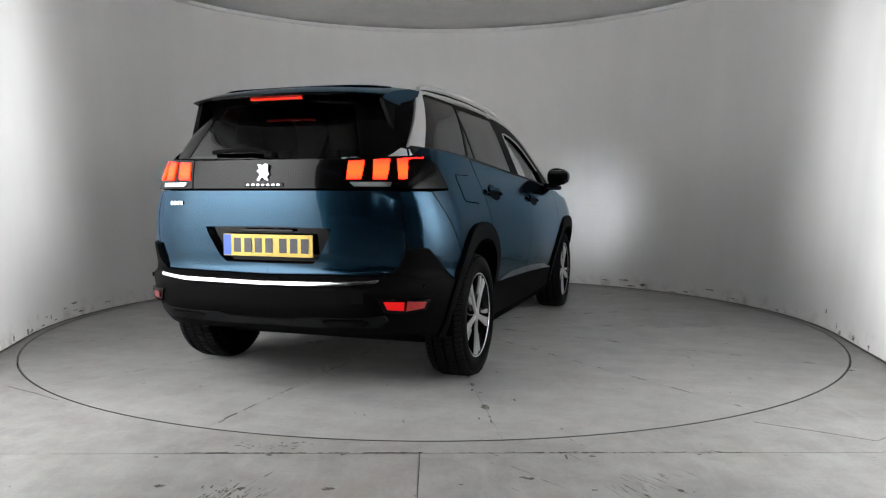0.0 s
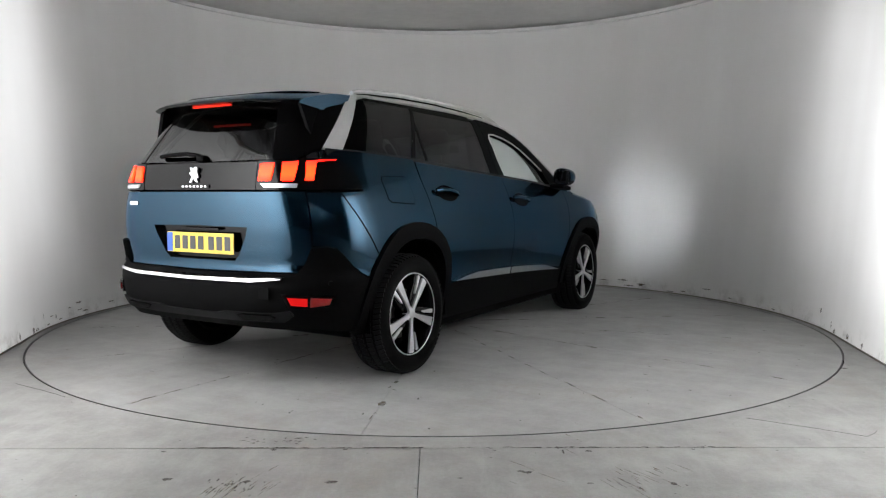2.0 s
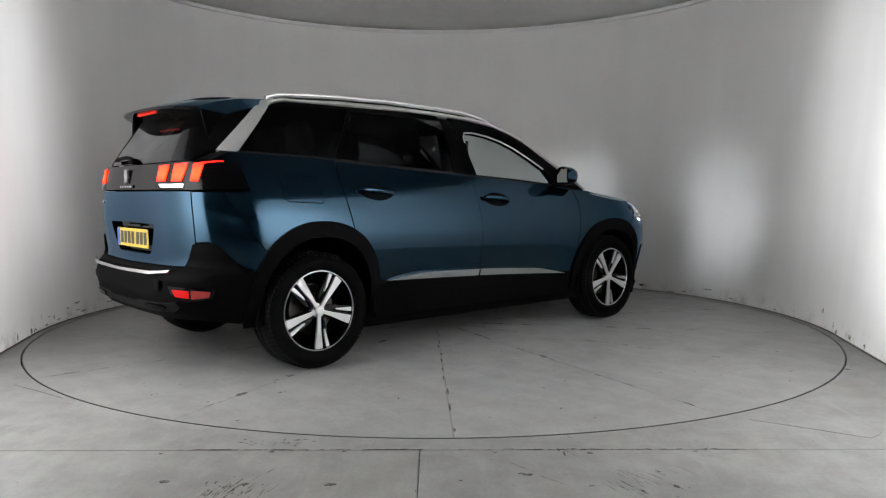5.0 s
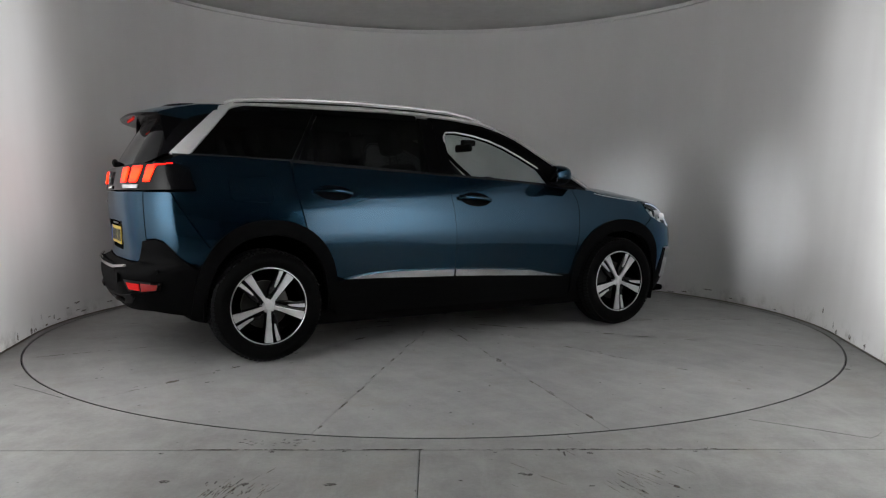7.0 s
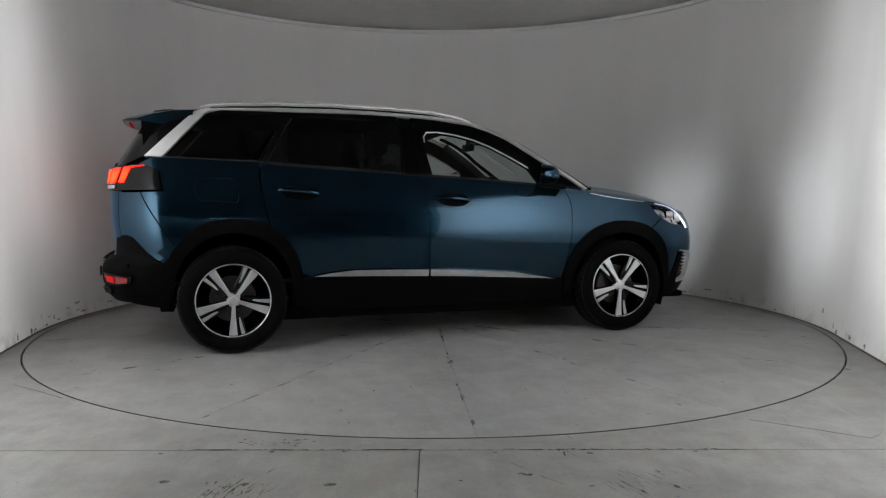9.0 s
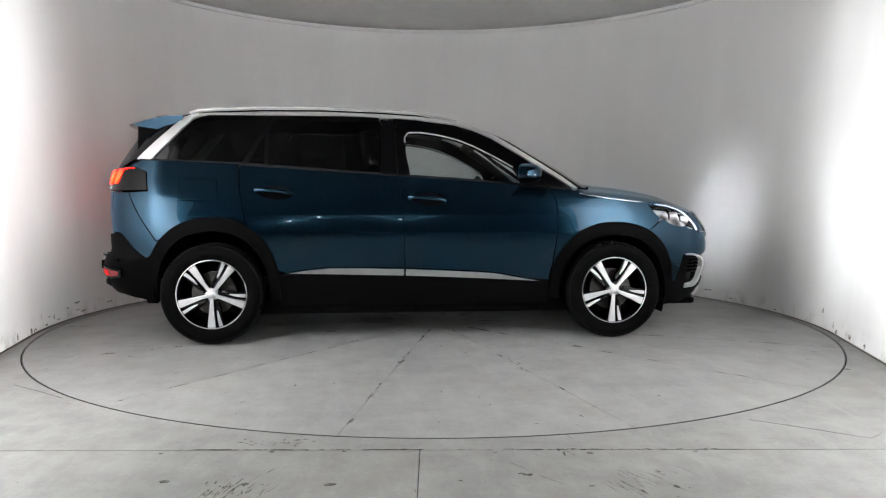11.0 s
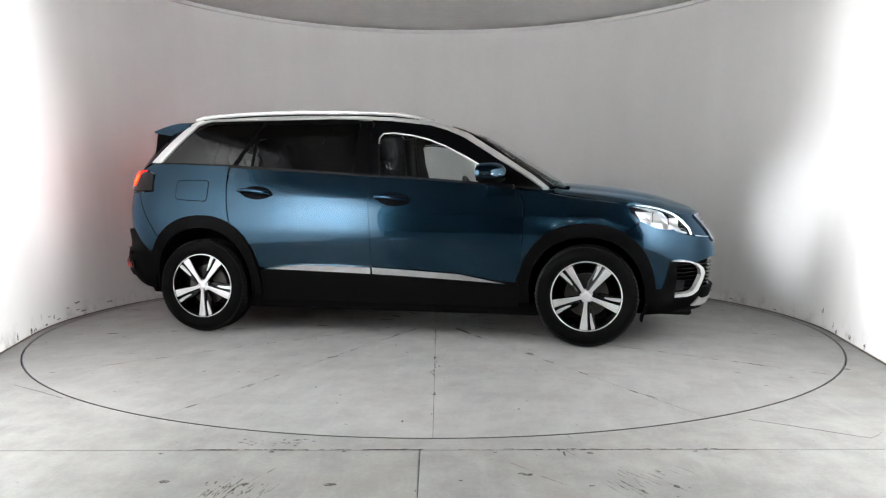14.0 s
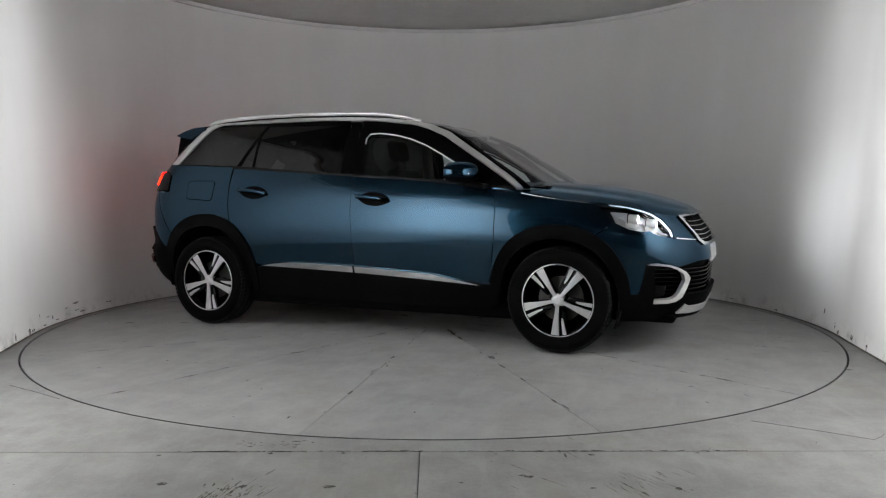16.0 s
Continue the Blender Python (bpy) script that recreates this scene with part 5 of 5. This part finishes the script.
def tread_bm(r):
    """Rows of tread blocks round the tyre; the outer rows lean over the shoulder."""
    bm = bmesh.new()
    for y, wide, lean, deep, count, shift in ((-0.086, 0.040, 0.34, 0.006, 72, 0.0), (-0.030, 0.040, 0.0, 0.0, 72, 0.4), (0.030, 0.040, 0.0, 0.0, 72, 0.1), (0.086, 0.040, -0.34, 0.006, 72, 0.5)):
        for k in range(count):
            m = Matrix.Rotation(2 * math.pi * (k + shift) / count, 4, 'Y') @ Matrix.Translation((0, y, r - 0.0045 - deep)) @ Matrix.Rotation(lean, 4, 'X') @ Matrix.Rotation(0.22 if y < 0 else -0.22, 4, 'Z')
            v = [bm.verts.new(m @ Vector((a * 0.0105, b * wide / 2, c * 0.0043))) for c in (-1, 1) for a, b in ((-1, -1), (1, -1), (1, 1), (-1, 1))]
            for f in ((4, 5, 6, 7), (0, 1, 5, 4), (1, 2, 6, 5), (2, 3, 7, 6), (3, 0, 4, 7)):
                bm.faces.new([v[i] for i in f])
    return bm

def build_wheel():
    """The right rear wheel; its outer face looks along -y."""
    wheel = new("wheel")
    wheel.parent = car
    r = 0.349
    half = [(0.236, 0.092), (0.245, 0.108), (0.252, 0.1105), (0.254, 0.1125), (0.262, 0.1125), (0.264, 0.1135), (0.290, 0.1145), (0.306, 0.1120), (0.308, 0.1105), (0.322, 0.1075), (0.333, 0.098), (0.339, 0.086)]
    prof = half + [(r - 0.007, 0.055), (r - 0.007, -0.055)] + [(a, -b) for a, b in half[::-1]]
    tyre = smooth(part("tyre", lathe_bm(prof, 96), RUBBER, wheel, "black road tyre with tread blocks coloured lighter, as if lit"), 30)
    tagged(part("tread", tread_bm(r), TREAD, tyre), kind="stuff")
    rim = smooth(part("rim", lathe_bm([(0.2385, -0.094), (0.239, -0.099), (0.235, -0.102), (0.2300, -0.099), (0.226, -0.088), (0.214, -0.05), (0.205, 0.05), (0.225, 0.09), (0.236, 0.09)], 96), WHEEL_BLACK, wheel), 30)
    smooth(part("rim_lip", lathe_bm([(0.2392, -0.099), (0.2385, -0.1030), (0.2350, -0.1040), (0.2325, -0.1015)], 96), MACHINED, rim, "bright machined rim edge"), 40)
    part("wheel_back", lathe_bm([(0.0, 0.02), (0.21, 0.03)], 48), DARK, rim)
    smooth(part("brake_disc", lathe_bm([(0.05, -0.005), (0.15, -0.005), (0.15, 0.012)], 48), plain("brake_steel", (0.06, 0.058, 0.055), 0.5, 0.8), wheel), 30)
    for k in range(5):
        deg = 53 + 72 * k
        a = radians(deg)
        face = wheel_outline([(0.022, -0.013), (0.055, -0.0115), (0.10, -0.0145), (0.16, -0.0200), (0.2335, -0.0275), (0.2350, 0.0), (0.2335, 0.0265), (0.16, 0.0190), (0.10, 0.0140), (0.055, 0.0115), (0.022, 0.013)], a)
        spoke = part("spoke", prism_bm(face, -0.097, -0.084, 0.0022), MACHINED, wheel, "machined silver spoke")
        part("spoke_flank", prism_bm(polar([(0.040, -24), (0.075, -12), (0.12, -9.5), (0.2310, -8.0), (0.2310, 10.0), (0.12, 12), (0.06, 24), (0.040, 34)], deg), -0.0835, -0.040, 0.005), WHEEL_BLACK, spoke)
        blade = polar([(0.2345, 13.0), (0.19, 13.0), (0.145, 14.2), (0.118, 17.6), (0.124, 20.0), (0.15, 19.3), (0.19, 18.9), (0.2345, 19.0)], deg)
        part("spoke_blade", prism_bm(blade, -0.0945, -0.082, 0.0012), MACHINED, spoke)
        part("blade_flank", prism_bm(polar([(0.2310, 11.5), (0.14, 12.5), (0.085, 20), (0.062, 33), (0.085, 37), (0.125, 30), (0.16, 24), (0.2310, 21.5)], deg), -0.0805, -0.045, 0.005), WHEEL_BLACK, spoke)
        b = radians(deg + 36)
        bolt = bmesh.new()
        bmesh.ops.create_cone(bolt, cap_ends=True, segments=12, radius1=0.011, radius2=0.009, depth=0.03, matrix=Matrix.Translation((0.052 * math.cos(b), -0.076, 0.052 * math.sin(b))) @ Matrix.Rotation(math.pi / 2, 4, 'X'))
        part("wheel_bolt", bolt, WHEEL_BLACK, wheel)
    smooth(part("hub_cap", lathe_bm([(0.0, -0.1035), (0.018, -0.1025), (0.026, -0.1005), (0.030, -0.096), (0.031, -0.084), (0.046, -0.080), (0.050, -0.06)], 32), MACHINED, wheel, "round silver hub cap"), 40)
    return wheel

def build_wheels():
    first = build_wheel()
    first.matrix_basis = pose(-1.42, -0.796, 0.349)
    copy_thing(first, pose(1.42, -0.796, 0.349, 0, 2.5, 0))
    for x in (-1.42, 1.42):
        copy_thing(first, pose(x, 0.796, 0.349, 0, 0, 180))

def build_inner():
    # dark inner skin behind the panel gaps, arch liners and underbody
    def patch(name, pts, **kw):
        sheet(name, L, xs(L, pts), DARK, gap=0, lift=-0.045, thick=0.002, **kw)
    patch("inner_skin", [(-0.99, 0.26)] + rear_arch(5, 175, 20)[1:] + [(-1.87, 0.32), (-2.02, 0.40), (-2.0, 1.2), (-1.0, 1.19), (0.9, 1.05), (1.3, 1.0), (1.95, 0.72), (1.88, 0.26)] + front_arch(5, 175, 20) + [(0.93, 0.26)])
    sheet("inner_tail", L, [(0.0, 1.18), (0.95, 1.18), (0.95, 0.40), (0.0, 0.40)], DARK, gap=0, lift=-0.07, thick=0.002, whole=True)
    sheet("inner_nose", L, [(5.05, 0.80), (5.3, 0.72), (END, 0.72), (END, 0.25), (5.05, 0.25)], DARK, gap=0, lift=-0.09, thick=0.002, whole=True)
    for x, top in ((-1.41, 0.43), (1.41, 0.40)):
        for sgn in (1, -1):
            bm = bmesh.new()
            rows = []
            for k in range(25):
                a = radians(-8 + 196 * k / 24)
                rows.append([bm.verts.new((x + 0.40 * math.cos(a), -y * sgn, 0.35 + top * math.sin(a))) for y in (0.875, 0.52)])
            for p, q in zip(rows, rows[1:]):
                bm.faces.new((p[0], p[1], q[1], q[0]))
            bm.faces.new([r[1] for r in rows])
            part("arch_liner", bm, DARK, car)
    part("underbody", box_bm(3.1, 1.60, 0.13, Matrix.Translation((0.0, 0, 0.255)), 0.02), DARK, car)
    part("rear_valance", box_bm(0.36, 1.15, 0.09, Matrix.Translation((-1.87, 0.0, 0.370)), 0.03), DARK, car)
    part("rear_axle_beam", box_bm(0.30, 1.25, 0.16, Matrix.Translation((-1.50, 0, 0.29)), 0.04), DARK, car)
    part("front_undertray", box_bm(0.62, 1.35, 0.05, Matrix.Translation((1.82, 0, 0.235)), 0.02), DARK, car)
    for x in (-1.42, 1.42):
        part("axle", tube_bm([(x, -0.75, 0.33), (x, 0.75, 0.33)], 0.045, 10), DARK, car)
    smooth(part("exhaust_pipe", tube_bm([(-1.2, -0.45, 0.26), (-1.75, -0.5, 0.34), (-1.88, -0.52, 0.36)], 0.03, 12), STEEL, car), 60)
    part("mud_flap", box_bm(0.012, 0.16, 0.12, Matrix.Translation((1.80, -0.79, 0.24)) @ Matrix.Rotation(0.25, 4, 'Y'), 0.003), RUBBER, car)

def build_cabin():
    part("cabin_floor", box_bm(3.0, 1.5, 0.04, Matrix.Translation((-0.5, 0, 0.42))), TRIM_DARK, car)
    def seat(x, y, w, recline=14):
        s = new("seat")
        s.parent = car
        s.matrix_basis = pose(x, y, 0)
        part("cushion", box_bm(0.50, w, 0.16, Matrix.Translation((0.05, 0, 0.66)) @ Matrix.Rotation(-0.12, 4, 'Y'), 0.05, 3), FABRIC_DARK, s)
        b = Matrix.Translation((-0.20, 0, 0.70)) @ Matrix.Rotation(radians(-recline), 4, 'Y')
        part("backrest", box_bm(0.13, w * 0.96, 0.58, b @ Matrix.Translation((0, 0, 0.28)), 0.05, 3), FABRIC_DARK, s)
        part("headrest", box_bm(0.10, w * 0.52, 0.19, b @ Matrix.Translation((0.0, 0, 0.735)), 0.045, 3), FABRIC_DARK, s)
        for d in (-0.06, 0.06):
            part("headrest_post", tube_bm([b @ Vector((0, d, 0.55)), b @ Vector((0, d, 0.68))], 0.007, 6), CHROME, s)
    for y in (-0.38, 0.38):
        seat(0.02, y, 0.50)
    for y in (-0.46, 0.0, 0.46):
        seat(-0.85, y, 0.42, 18)
    part("dashboard", box_bm(0.55, 1.46, 0.30, Matrix.Translation((0.98, 0, 0.95)) @ Matrix.Rotation(0.1, 4, 'Y'), 0.08, 3), TRIM_DARK, car)
    part("dash_screen", box_bm(0.02, 0.24, 0.13, Matrix.Translation((0.70, 0.0, 1.12)) @ Matrix.Rotation(-0.2, 4, 'Y'), 0.006), GLOSS_BLACK, car)
    bm = bmesh.new()
    rows = []
    for k in range(28):
        a = 2 * math.pi * k / 28
        rows.append([bm.verts.new(((0.0 + 0.013 * math.sin(b)), (0.165 + 0.013 * math.cos(b)) * math.cos(a), (0.15 + 0.013 * math.cos(b)) * math.sin(a))) for b in (i * math.pi / 3 for i in range(6))])
    for k in range(28):
        p, q = rows[k], rows[(k + 1) % 28]
        for i in range(6):
            bm.faces.new((p[i], p[(i + 1) % 6], q[(i + 1) % 6], q[i]))
    bm.transform(Matrix.Translation((0.55, -0.38, 1.03)) @ Matrix.Rotation(-0.4, 4, 'Y'))
    wheel = smooth(part("steering_wheel", bm, TRIM_DARK, car), 80)
    part("steering_boss", box_bm(0.05, 0.30, 0.08, Matrix.Translation((0.57, -0.38, 1.02)) @ Matrix.Rotation(-0.4, 4, 'Y'), 0.015), TRIM_DARK, wheel)
    smooth(part("rear_view_mirror", box_bm(0.035, 0.24, 0.065, Matrix.Translation((0.50, 0.0, 1.42)), 0.015), TRIM_DARK, car), 60)
    part("mirror_stem", box_bm(0.12, 0.06, 0.05, Matrix.Translation((0.545, 0.0, 1.465)), 0.012), TRIM_DARK, car)
    for sgn in (1, -1):
        pts = [(-0.16, 0.66 * sgn, 0.9), (-0.19, 0.66 * sgn, 1.2), (-0.20, 0.60 * sgn, 1.53)]
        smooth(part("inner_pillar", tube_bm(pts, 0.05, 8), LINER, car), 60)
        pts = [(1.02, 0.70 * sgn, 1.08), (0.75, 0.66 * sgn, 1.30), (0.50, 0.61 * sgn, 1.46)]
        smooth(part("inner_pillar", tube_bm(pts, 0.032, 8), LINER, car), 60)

build_inner()
build_cabin()
build_side_panels()
build_glasshouse()
build_tail()
build_nose()
build_mirrors()
build_wheels()

# ---- what turns ----
TURN = [(0, 70.6), (1.5, 61.75), (4.2, 45.7), (7, 28.8), (9, 17.1), (12.5, -3.45), (14.5, -15.2), (16, -23.6)]

def motions():
    walk(turntable, [(t, pose(0, 0, 0, 0, 0, a)) for t, a in TURN])
    walk(car, [(t, pose(0, 0, 0, 0, 0, a) @ pose(-0.201, 0.071, 0.001)) for t, a in TURN])

motions()
